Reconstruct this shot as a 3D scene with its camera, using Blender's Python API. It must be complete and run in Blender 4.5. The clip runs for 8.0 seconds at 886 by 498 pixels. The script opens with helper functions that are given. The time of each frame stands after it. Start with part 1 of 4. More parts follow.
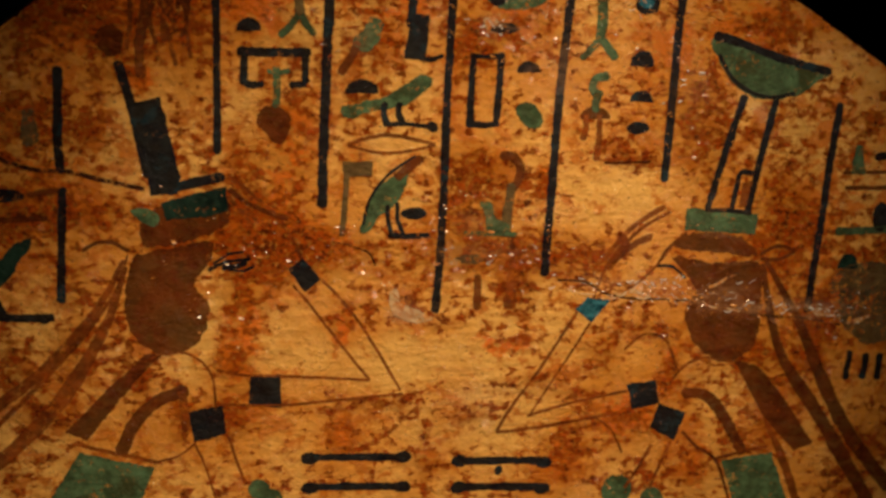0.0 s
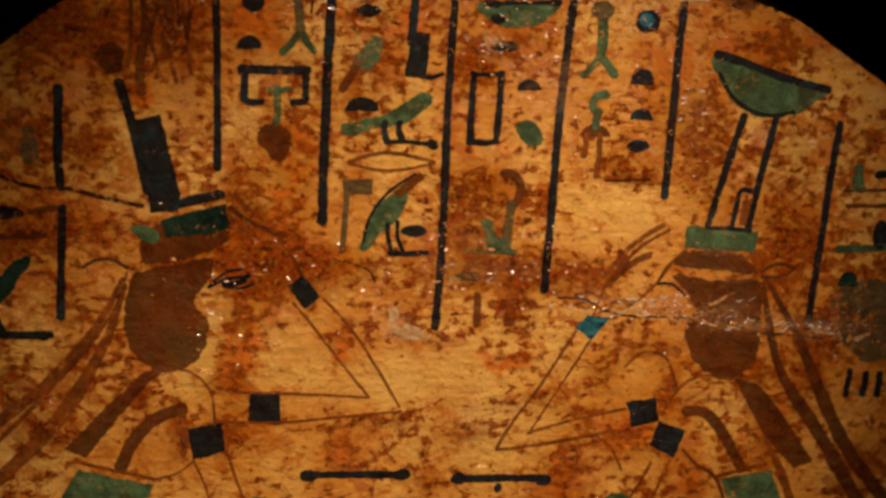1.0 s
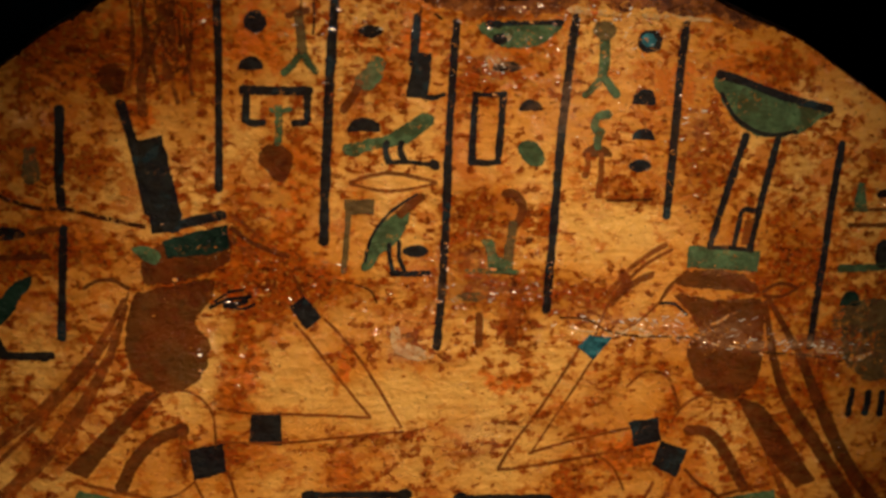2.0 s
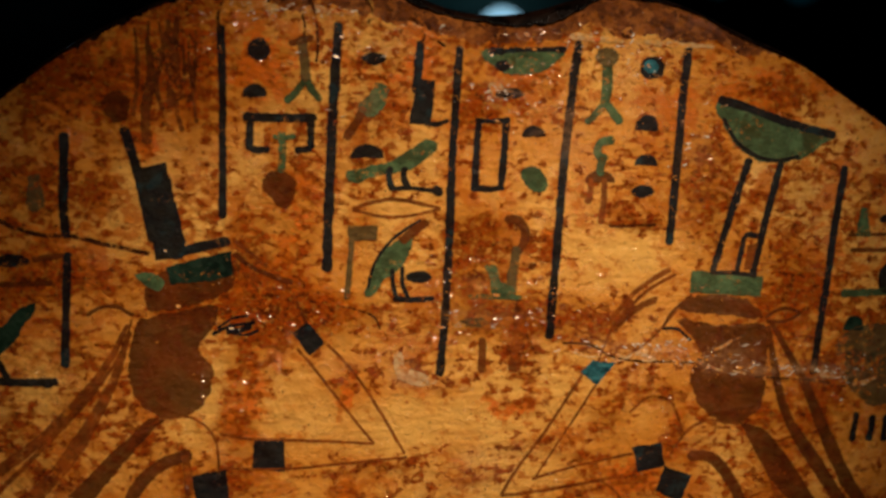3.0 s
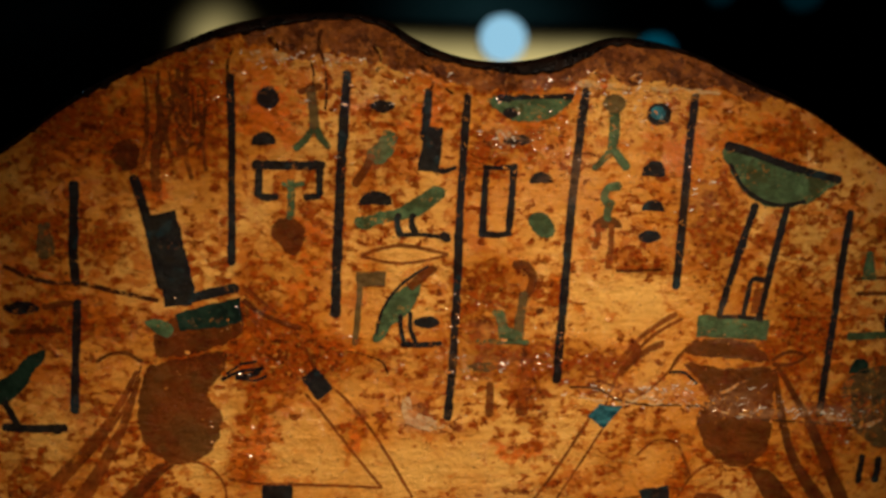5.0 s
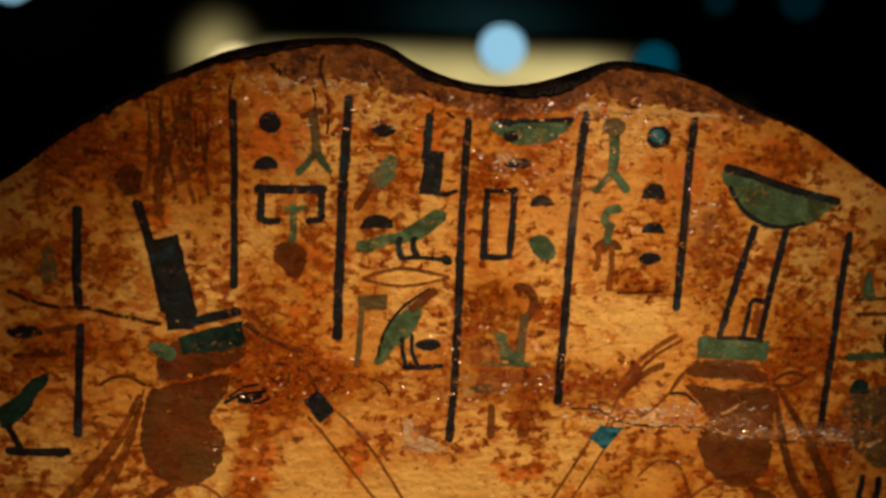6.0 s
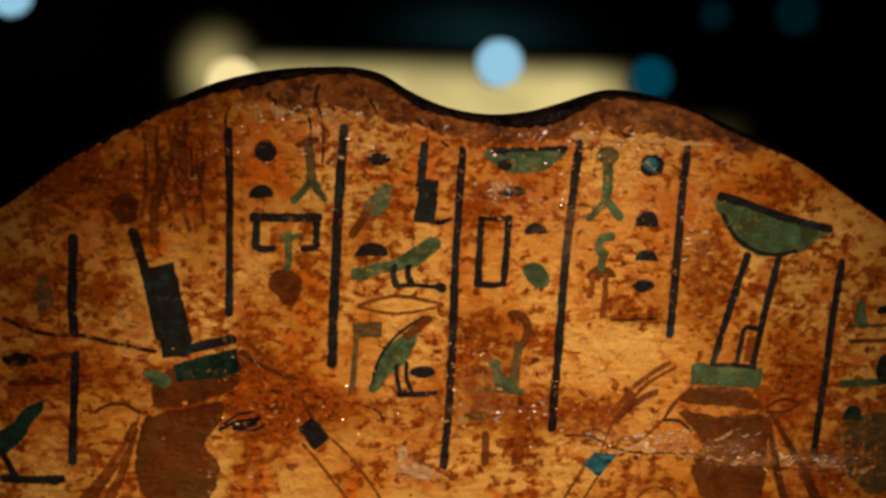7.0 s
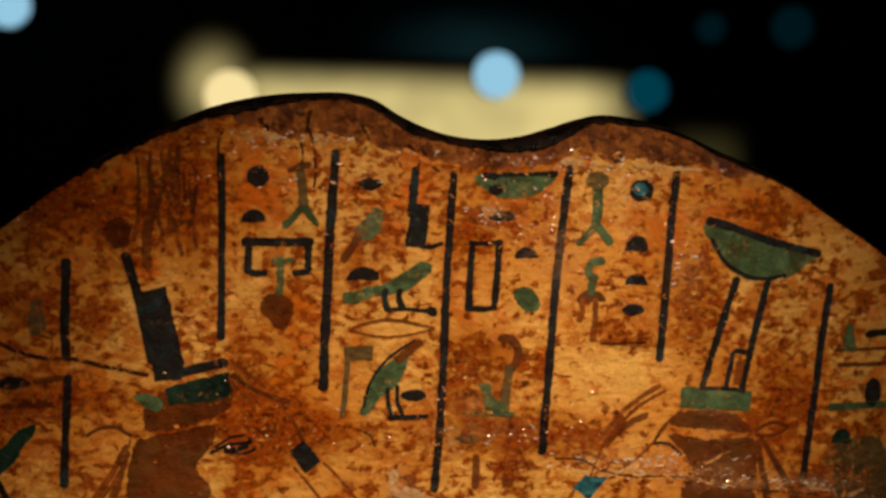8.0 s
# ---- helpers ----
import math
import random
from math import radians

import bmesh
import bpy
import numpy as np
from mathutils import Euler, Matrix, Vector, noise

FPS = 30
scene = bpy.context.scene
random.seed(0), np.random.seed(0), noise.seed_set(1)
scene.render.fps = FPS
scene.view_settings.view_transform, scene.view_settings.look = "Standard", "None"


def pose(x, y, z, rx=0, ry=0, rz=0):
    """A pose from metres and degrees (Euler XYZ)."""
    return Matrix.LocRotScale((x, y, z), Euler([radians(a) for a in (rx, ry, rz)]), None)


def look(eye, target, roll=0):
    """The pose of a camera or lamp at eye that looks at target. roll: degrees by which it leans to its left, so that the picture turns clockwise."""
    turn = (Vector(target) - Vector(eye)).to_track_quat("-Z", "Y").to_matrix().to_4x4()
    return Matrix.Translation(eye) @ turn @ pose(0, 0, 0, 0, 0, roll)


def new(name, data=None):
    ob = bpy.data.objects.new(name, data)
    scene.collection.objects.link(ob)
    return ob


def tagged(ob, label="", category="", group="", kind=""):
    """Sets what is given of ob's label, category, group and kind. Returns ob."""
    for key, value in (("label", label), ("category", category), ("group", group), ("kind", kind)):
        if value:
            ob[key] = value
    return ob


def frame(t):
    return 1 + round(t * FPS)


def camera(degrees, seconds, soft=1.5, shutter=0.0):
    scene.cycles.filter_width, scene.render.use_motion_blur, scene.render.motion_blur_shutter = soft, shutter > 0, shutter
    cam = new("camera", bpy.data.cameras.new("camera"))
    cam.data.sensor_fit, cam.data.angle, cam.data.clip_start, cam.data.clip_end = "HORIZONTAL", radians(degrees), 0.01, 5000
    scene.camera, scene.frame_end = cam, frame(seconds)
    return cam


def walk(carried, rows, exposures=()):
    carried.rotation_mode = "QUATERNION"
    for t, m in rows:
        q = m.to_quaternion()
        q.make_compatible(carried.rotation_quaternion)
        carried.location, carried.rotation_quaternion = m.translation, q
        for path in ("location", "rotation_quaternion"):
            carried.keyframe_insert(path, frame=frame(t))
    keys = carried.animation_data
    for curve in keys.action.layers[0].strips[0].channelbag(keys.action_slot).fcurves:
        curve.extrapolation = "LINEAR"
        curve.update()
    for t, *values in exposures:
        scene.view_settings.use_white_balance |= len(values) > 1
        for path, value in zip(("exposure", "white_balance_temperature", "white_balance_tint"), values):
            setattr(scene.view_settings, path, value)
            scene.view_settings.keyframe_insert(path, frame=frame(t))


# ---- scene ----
# ---- camera and its walk ----
cam = camera(51.58, 8.0, soft=2.9)
cam.data.dof.use_dof = True
cam.data.dof.focus_distance = 0.322
cam.data.dof.aperture_fstop = 6.5
PATH = [
    (0, (-0.03096, -0.31482, 1.26738), (0.18004, 1.65429, 0.98791), 0.61),
    (0.5, (-0.03059, -0.31454, 1.26849), (0.17880, 1.65621, 0.99959), 0.70),
    (1, (-0.03093, -0.31420, 1.27095), (0.18026, 1.65699, 1.00677), 0.75),
    (1.5, (-0.03125, -0.31332, 1.27424), (0.18100, 1.65764, 1.00915), 0.77),
    (3, (-0.03194, -0.31254, 1.28174), (0.17532, 1.66300, 1.04874), 0.68),
    (3.5, (-0.03228, -0.31217, 1.28559), (0.17239, 1.66380, 1.05392), 0.82),
    (4, (-0.03291, -0.31192, 1.28897), (0.17131, 1.66450, 1.06081), 0.87),
    (4.5, (-0.03386, -0.31177, 1.29301), (0.17216, 1.66425, 1.06305), 0.78),
    (6, (-0.03545, -0.31280, 1.30238), (0.17224, 1.66495, 1.08935), 0.57),
    (6.5, (-0.03510, -0.31356, 1.30459), (0.17468, 1.66539, 1.10523), 0.49),
    (7, (-0.03453, -0.31384, 1.30816), (0.17836, 1.66586, 1.11985), 0.64),
    (7.5, (-0.03402, -0.31462, 1.31052), (0.18272, 1.66580, 1.13457), 0.73),
    (8, (-0.03245, -0.31574, 1.31345), (0.18541, 1.66531, 1.14623), 0.76),
]
walk(cam, [(t, look(eye, target, roll)) for t, eye, target, roll in PATH], [(0.0, 0.0), (8.0, 0.0)])

# ---- world and lights ----
world = bpy.data.worlds.new("dim_gallery")
scene.world = world
world.use_nodes = True
world.node_tree.nodes["Background"].inputs["Color"].default_value = (0.35, 0.45, 0.6, 1)
world.node_tree.nodes["Background"].inputs["Strength"].default_value = 0.01


def spot(name, eye, target, watts, color, cone, blend, radius):
    data = bpy.data.lights.new(name, "SPOT")
    data.energy, data.color, data.spot_size, data.spot_blend, data.shadow_soft_size = watts, color, radians(cone), blend, radius
    ob = new(name, data)
    ob.matrix_world = look(eye, target)
    return ob


# warm gallery spot from above, and a much weaker added one from the side
spot("gallery_spot", (0.16, -0.82, 1.98), (-0.003, 0.0, 1.158), 59.5, (1.0, 0.757, 0.53), 20.8, 1.0, 0.035)
# unseen lamp, added for glints and to brighten the upper right
spot("side_fill_spot", (0.26, -0.80, 1.585), (0.125, 0.0, 1.296), 5.6, (1.0, 0.86, 0.70), 17, 1.0, 0.02)

# ---- materials ----


class Nodes:
    """Short ways to chain shader nodes."""

    def __init__(self, name):
        self.mat = bpy.data.materials.new(name)
        self.mat.use_nodes = True
        self.tree = self.mat.node_tree
        self.bsdf = self.tree.nodes["Principled BSDF"]
        self.coord = self.tree.nodes.new("ShaderNodeTexCoord").outputs["Object"]

    def put(self, socket, value):
        if isinstance(value, bpy.types.NodeSocket):
            self.tree.links.new(value, socket)
        elif isinstance(value, (tuple, list)) and len(value) == 3 and socket.type == "RGBA":
            socket.default_value = (*value, 1)
        else:
            socket.default_value = value

    def stretched(self, sx, sy, sz):
        node = self.tree.nodes.new("ShaderNodeMapping")
        self.put(node.inputs["Vector"], self.coord)
        node.inputs["Scale"].default_value = (sx, sy, sz)
        return node.outputs["Vector"]

    def noise(self, scale, detail=4.0, rough=0.55, vector=None, warp=0.0):
        node = self.tree.nodes.new("ShaderNodeTexNoise")
        self.put(node.inputs["Vector"], vector or self.coord)
        for key, value in (("Scale", scale), ("Detail", detail), ("Roughness", rough), ("Distortion", warp)):
            node.inputs[key].default_value = value
        return node.outputs["Fac"]

    def math(self, op, a, b=0.0):
        node = self.tree.nodes.new("ShaderNodeMath")
        node.operation = op
        self.put(node.inputs[0], a)
        self.put(node.inputs[1], b)
        return node.outputs[0]

    def step(self, value, low, high, to_low=0.0, to_high=1.0):
        node = self.tree.nodes.new("ShaderNodeMapRange")
        node.interpolation_type = "SMOOTHSTEP"
        for key, v in (("Value", value), ("From Min", low), ("From Max", high), ("To Min", to_low), ("To Max", to_high)):
            self.put(node.inputs[key], v)
        return node.outputs["Result"]

    def mix(self, fac, a, b):
        node = self.tree.nodes.new("ShaderNodeMix")
        node.data_type = "RGBA"
        self.put(node.inputs[0], fac)
        self.put(node.inputs[6], a)
        self.put(node.inputs[7], b)
        return node.outputs[2]

    def attribute(self, name):
        node = self.tree.nodes.new("ShaderNodeAttribute")
        node.attribute_name = name
        return node.outputs["Fac"]

    def bump(self, height, distance, strength=1.0, under=None):
        node = self.tree.nodes.new("ShaderNodeBump")
        node.inputs["Distance"].default_value = distance
        node.inputs["Strength"].default_value = strength
        self.put(node.inputs["Height"], height)
        if under:
            self.put(node.inputs["Normal"], under)
        return node.outputs["Normal"]

    def done(self, **values):
        for key, value in values.items():
            self.put(self.bsdf.inputs[key.replace("_", " ")], value)
        return self.mat


def varnish_relief(n, wear=None):
    """Lumpy old varnish: soft swells, grains, and flaking where it is worn."""
    swell = n.bump(n.noise(150, 4, 0.55), 0.0026, 0.6)
    grain = n.bump(n.noise(650, 3, 0.5), 0.0004, 0.3, swell)
    flake = n.noise(380, 8, 0.72, n.stretched(0.7, 1, 1.0), 0.5)
    if wear:
        flake = n.math("MULTIPLY", flake, n.math("ADD", n.math("MAXIMUM", wear, 0.0), 0.26))
    return n.bump(flake, 0.0042, 0.9, grain)


def hazed(n, colour):
    """Milky dusty bloom, blanched varnish and painted-in glare, where the mesh carries it."""
    bloom = n.math("MULTIPLY", n.attribute("pale_haze"), n.step(n.math("ADD", n.math("MULTIPLY", n.noise(130, 6, 0.62, n.stretched(0.45, 1, 1.3), 0.6), 0.6), n.math("MULTIPLY", n.noise(420, 4, 0.6), 0.4)), 0.40, 0.60))
    return n.mix(bloom, colour, (0.52, 0.272, 0.126))


def ground_colour(n):
    """Yellow varnished ground with crisp red-brown losses. Returns the colour, the losses and the wear."""
    wear, red = n.attribute("wear"), n.attribute("red")
    pale = n.math("SUBTRACT", n.noise(17, 4, 0.6), n.math("ADD", n.math("MULTIPLY", red, 0.11), n.math("MULTIPLY", wear, 0.20)))
    colour = n.mix(n.step(pale, 0.36, 0.62), (0.72, 0.270, 0.0300), (0.90, 0.490, 0.112))
    # brushed streaks in the coat
    brushed = n.noise(300, 4, 0.55, n.stretched(0.16, 1, 1.4), 0.3)
    colour = n.mix(n.step(brushed, 0.42, 0.66, 0.0, 0.38), colour, (0.55, 0.188, 0.0182))
    # varnish that has soaked in and turned orange
    soaked = n.math("ADD", n.math("MULTIPLY", n.noise(60, 8, 0.68, None, 0.4), 0.55), n.math("MULTIPLY", n.noise(170, 8, 0.70, n.stretched(0.8, 1, 1.1)), 0.45))
    soaked = n.math("ADD", soaked, n.math("ADD", n.math("MULTIPLY", n.math("MAXIMUM", red, 0.0), 0.03), n.math("MULTIPLY", wear, 0.07)))
    hot = n.mix(n.step(red, 0.1, 0.9), (0.56, 0.148, 0.0084), (0.82, 0.148, 0.0042))
    colour = n.mix(n.step(soaked, 0.515, 0.562, 0.0, 0.80), colour, hot)
    # flaked places, each with a stained margin
    fine = n.noise(250, 8, 0.66, n.stretched(0.8, 1, 1.1), 0.15)
    level = n.math("ADD", n.math("MULTIPLY", fine, 0.72), n.math("MULTIPLY", n.noise(42, 3, 0.5), 0.28))
    level = n.math("ADD", level, n.math("MULTIPLY", wear, 0.15))
    colour = n.mix(n.step(level, 0.500, 0.552, 0.0, 0.62), colour, (0.58, 0.152, 0.0084))
    losses = n.step(level, 0.553, 0.569)
    tint = n.step(n.math("ADD", n.noise(130, 5, 0.65), n.math("MULTIPLY", red, 0.16)), 0.40, 0.56)
    loss = n.mix(tint, (0.30, 0.0400, 0.0038), (0.62, 0.094, 0.0044))
    colour = n.mix(n.math("MULTIPLY", losses, n.step(n.noise(330, 5, 0.65), 0.36, 0.56, 0.5, 0.97)), colour, loss)
    deep = n.math("ADD", n.math("MULTIPLY", n.noise(460, 5, 0.6), 0.45), n.math("MULTIPLY", level, 0.55))
    colour = n.mix(n.step(deep, 0.580, 0.612, 0.0, 0.75), colour, (0.085, 0.0128, 0.0028))
    # islands of yellow left standing, small dark specks and pale grains
    island = n.math("MULTIPLY", losses, n.step(n.noise(520, 4, 0.6, None, 0.4), 0.56, 0.60, 0.0, 0.75))
    colour = n.mix(island, colour, (0.72, 0.288, 0.035))
    colour = n.mix(n.step(n.noise(560, 3, 0.55), 0.655, 0.685, 0.0, 0.8), colour, (0.14, 0.024, 0.0042))
    grain = n.step(n.noise(1100, 4, 0.7, n.stretched(0.7, 2, 1)), 0.66, 0.74, 0.0, 0.5)
    colour = n.mix(grain, colour, (0.84, 0.48, 0.196))
    return hazed(n, colour), losses, wear


def make_ground():
    n = Nodes("varnished_yellow_ground")
    colour, losses, wear = ground_colour(n)
    rough = n.step(n.noise(260, 5), 0.3, 0.7, 0.18, 0.36)
    relief = varnish_relief(n, n.math("ADD", wear, losses))
    return n.done(Base_Color=colour, Roughness=rough, Normal=relief, Specular_IOR_Level=0.15, Coat_Weight=1.0, Coat_Roughness=0.07, Coat_Normal=relief)


def make_paint(name, dark, light, hold=0.66, thin=0.0, grain=240, drift=None):
    """Old mineral paint, rubbed thin in places so that the yellow ground shows."""
    n = Nodes(name)
    ground, losses, wear = ground_colour(n)
    tone = n.math("ADD", n.math("MULTIPLY", n.noise(grain, 6, 0.65), 0.5), n.math("MULTIPLY", n.noise(60, 5, 0.6, None, 0.4), 0.5))
    tone = n.mix(n.step(tone, 0.40, 0.62), dark, light)
    tone = n.mix(n.step(n.noise(95, 4, 0.6, None, 0.5), 0.56, 0.66, 0.0, 0.8), tone, drift or light)
    tone = hazed(n, tone)
    level = n.math("ADD", n.math("MULTIPLY", n.noise(560, 7, 0.72), 0.6), n.math("MULTIPLY", n.noise(120, 6, 0.65), 0.4))
    cover = n.step(n.math("ADD", level, n.math("MULTIPLY", n.attribute("thin"), 0.30)), 0.61, 0.72, 1.0, 0.0)
    level = n.math("ADD", level, n.math("MULTIPLY", wear, 0.1))
    rubbed = n.step(level, hold, hold + 0.09, thin, 0.9)
    return n.done(Base_Color=n.mix(rubbed, tone, ground), Roughness=n.step(n.noise(300, 4), 0.3, 0.7, 0.12, 0.26), Normal=varnish_relief(n, n.math("MULTIPLY", wear, 0.5)), Specular_IOR_Level=0.08, Alpha=cover)


def make_wood():
    n = Nodes("bare_brown_wood")
    mottle = n.noise(90, 8, 0.72, n.stretched(0.8, 1, 1.2), 0.1)
    colour = n.mix(n.step(mottle, 0.38, 0.62), (0.11, 0.026, 0.006), (0.42, 0.125, 0.022))
    colour = n.mix(n.step(n.noise(230, 8, 0.72), 0.50, 0.57, 0.0, 0.85), colour, (0.60, 0.20, 0.035))
    colour = n.mix(n.step(n.noise(500, 6, 0.7), 0.58, 0.66, 0.0, 0.8), colour, (0.03, 0.008, 0.0035))
    relief = n.bump(n.noise(420, 7, 0.7), 0.0040, 0.9, n.bump(mottle, 0.008, 0.7))
    return n.done(Base_Color=colour, Roughness=n.step(n.noise(300, 4), 0.35, 0.65, 0.24, 0.5), Normal=relief, Specular_IOR_Level=0.2, Coat_Weight=1.0, Coat_Roughness=0.08, Coat_Normal=relief)


def make_resin():
    n = Nodes("black_resin")
    colour = n.mix(n.step(n.noise(120, 5, 0.6), 0.35, 0.7), (0.0015, 0.001, 0.001), (0.012, 0.0045, 0.002))
    relief = n.bump(n.noise(500, 5, 0.65), 0.0012, 0.7, n.bump(n.noise(140, 4), 0.003, 0.6))
    return n.done(Base_Color=colour, Roughness=n.step(n.noise(240, 4), 0.35, 0.65, 0.2, 0.45), Normal=relief, Specular_IOR_Level=0.08)


def make_plain(name, low, high, scale, rough, relief=0.0005, metal=0.0):
    n = Nodes(name)
    colour = n.mix(n.step(n.noise(scale, 5, 0.6), 0.3, 0.7), low, high)
    return n.done(Base_Color=colour, Roughness=rough, Metallic=metal, Normal=n.bump(n.noise(scale * 12, 4), relief, 0.4))


def make_glow(name, colour, strength):
    n = Nodes(name)
    return n.done(Base_Color=(0.1, 0.1, 0.1), Emission_Color=colour, Emission_Strength=strength, Roughness=0.4)


GROUND = make_ground()
INK = make_paint("blue_black_paint", (0.003, 0.006, 0.008), (0.005, 0.015, 0.019), 0.585, 0.02, 240, (0.006, 0.034, 0.043))
GREEN = make_paint("copper_green_paint", (0.026, 0.06336, 0.02856), (0.085, 0.176, 0.0798), 0.55, 0.03, 200, (0.03, 0.044, 0.01512))
OLIVE = make_paint("dulled_green_paint", (0.03, 0.036, 0.018), (0.080, 0.080, 0.036), 0.55, 0.12)
UMBER = make_paint("dark_brown_paint", (0.045, 0.0096, 0.0028), (0.125, 0.0264, 0.0056), 0.60, 0.10, 110, (0.03, 0.0072, 0.0028))
RUST = make_paint("thin_red_brown_paint", (0.1, 0.0192, 0.0035), (0.3, 0.0624, 0.007), 0.55, 0.10, 200, (0.08, 0.0144, 0.0028))
FIBRE = make_paint("fibrous_brown_stain", (0.05, 0.013, 0.004), (0.17, 0.042, 0.008), 0.56, 0.12, 160, (0.04, 0.011, 0.004))
AZURE = make_paint("glassy_blue_paint", (0.006, 0.035, 0.05), (0.05, 0.22, 0.26), 0.62)
DEEP = make_paint("deep_green_paint", (0.006, 0.014, 0.010), (0.018, 0.045, 0.028), 0.60)
PALE = make_paint("pale_bare_gesso", (0.56, 0.32, 0.11), (0.72, 0.52, 0.29), 0.47)
CRACK = make_paint("dark_crack", (0.02, 0.0064, 0.0028), (0.09, 0.024, 0.007), 0.53)
WOOD = make_wood()
PITCH = make_resin()
WALL = make_plain("dark_gallery_paint", (0.010, 0.012, 0.015), (0.014, 0.017, 0.020), 6, 0.8)
FLOOR = make_plain("dark_floor", (0.018, 0.017, 0.016), (0.03, 0.028, 0.026), 9, 0.5)
PLINTH = make_plain("charcoal_plinth", (0.02, 0.02, 0.02), (0.028, 0.028, 0.028), 14, 0.6)
HOUSING = make_plain("black_lamp_metal", (0.01, 0.01, 0.01), (0.02, 0.02, 0.02), 50, 0.4, 0.0003, 0.6)
PALE_BLUE = make_glow("pale_blue_lamp", (0.30, 0.58, 0.76), 0.98)
DEEP_BLUE = make_glow("deep_blue_lamp", (0.0, 0.55, 0.85), 0.075)
FAINT_BLUE = make_glow("faint_blue_lamp", (0.0, 0.5, 0.7), 0.014)
WARM = make_glow("warm_lamp", (1.0, 0.80, 0.38), 0.95)


def make_lit_panel(name, colour, strength, *pools):
    """A diffuser with soft pools of light put into its emission: each pool (left, right, low, high, soft, rise) dies
    away towards its edges.
    """
    n = Nodes(name)
    split = n.tree.nodes.new("ShaderNodeSeparateXYZ")
    n.put(split.inputs[0], n.coord)
    x, z = split.outputs["X"], split.outputs["Z"]
    total = 0.0
    for left, right, low, high, soft, rise in pools:
        if not soft:
            # a round pool of light
            dx, dz = n.math("DIVIDE", n.math("SUBTRACT", x, (left + right) / 2), (right - left) / 2), n.math("DIVIDE", n.math("SUBTRACT", z, (low + high) / 2), (high - low) / 2)
            away = n.math("SQRT", n.math("ADD", n.math("MULTIPLY", dx, dx), n.math("MULTIPLY", dz, dz)))
            total = n.math("MAXIMUM", total, n.math("POWER", n.step(away, 0.0, 1.0, rise, 0.0), 2.0))
            continue
        fade = n.math("MULTIPLY", n.step(x, left, left + soft), n.step(x, right - soft, right, 1.0, 0.0))
        fade = n.math("MULTIPLY", fade, n.math("MULTIPLY", n.step(z, low, low + soft), n.step(z, high - rise, high, 1.0, 0.0)))
        total = n.math("MAXIMUM", total, fade)
    total = n.math("MULTIPLY", total, n.step(n.noise(5, 2), 0.25, 0.75, 0.8, 1.1))
    return n.done(Base_Color=(0.02, 0.02, 0.02), Emission_Color=colour, Emission_Strength=n.math("MULTIPLY", total, strength), Roughness=0.6)


YELLOW = make_lit_panel("yellow_lit_panel", (0.94, 0.76, 0.30), 0.74, (-0.42, 0.76, 1.0, 1.590, 0.20, 0.10), (-0.50, -0.20, 1.34, 1.70, 0, 0.85))
# faint yellow glow and teal haze, put into emission
DIM_YELLOW = make_lit_panel("dim_yellow_glow", (0.80, 0.66, 0.22), 0.05, (0.78, 1.06, 1.1, 1.47, 0.12, 0.12))
TEAL = make_lit_panel("dim_teal_haze", (0.14, 0.5, 0.55), 0.026, (-0.13, 0.75, 1.46, 1.80, 0, 0.95))

# ---- building helpers ----
from mathutils.geometry import tessellate_polygon


def mesh_of(name, verts, faces, material, smooth=False):
    mesh = bpy.data.meshes.new(name)
    mesh.from_pydata(verts, [], faces)
    mesh.materials.append(material)
    if smooth:
        mesh.polygons.foreach_set("use_smooth", [True] * len(mesh.polygons))
    mesh.update()
    return mesh


def under(ob, parent):
    """Hangs ob under parent; the mesh keeps its place in the world."""
    ob.parent = parent
    if parent.type == "EMPTY":
        ob.matrix_parent_inverse = parent.matrix_basis.inverted()
    return ob


def part(name, mesh, parent, label=""):
    return tagged(under(new(name, mesh), parent), label)


def box_mesh(name, lo, hi, material, bevel=0.004):
    bm = bmesh.new()
    bmesh.ops.create_cube(bm, size=1)
    for v in bm.verts:
        v.co = Vector(((lo[i] + hi[i]) / 2 + v.co[i] * (hi[i] - lo[i]) for i in range(3)))
    if bevel:
        bmesh.ops.bevel(bm, geom=bm.edges[:], offset=bevel, segments=2, affect="EDGES")
    mesh = bpy.data.meshes.new(name)
    bm.to_mesh(mesh)
    bm.free()
    mesh.materials.append(material)
    return mesh


def curve_through(knots):
    """A smooth function of x through (x, z) knots."""
    xs = np.array([k[0] for k in knots])
    zs = np.array([k[1] for k in knots])
    slope = np.gradient(zs, xs)

    def value(x):
        i = int(np.clip(np.searchsorted(xs, x) - 1, 0, len(xs) - 2))
        h = xs[i + 1] - xs[i]
        t = float(np.clip((x - xs[i]) / h, 0, 1))
        a, b = 2 * t**3 - 3 * t**2 + 1, t**3 - 2 * t**2 + t
        return float(a * zs[i] + b * h * slope[i] + (1 - a) * zs[i + 1] + (t**3 - t**2) * h * slope[i + 1])

    return value


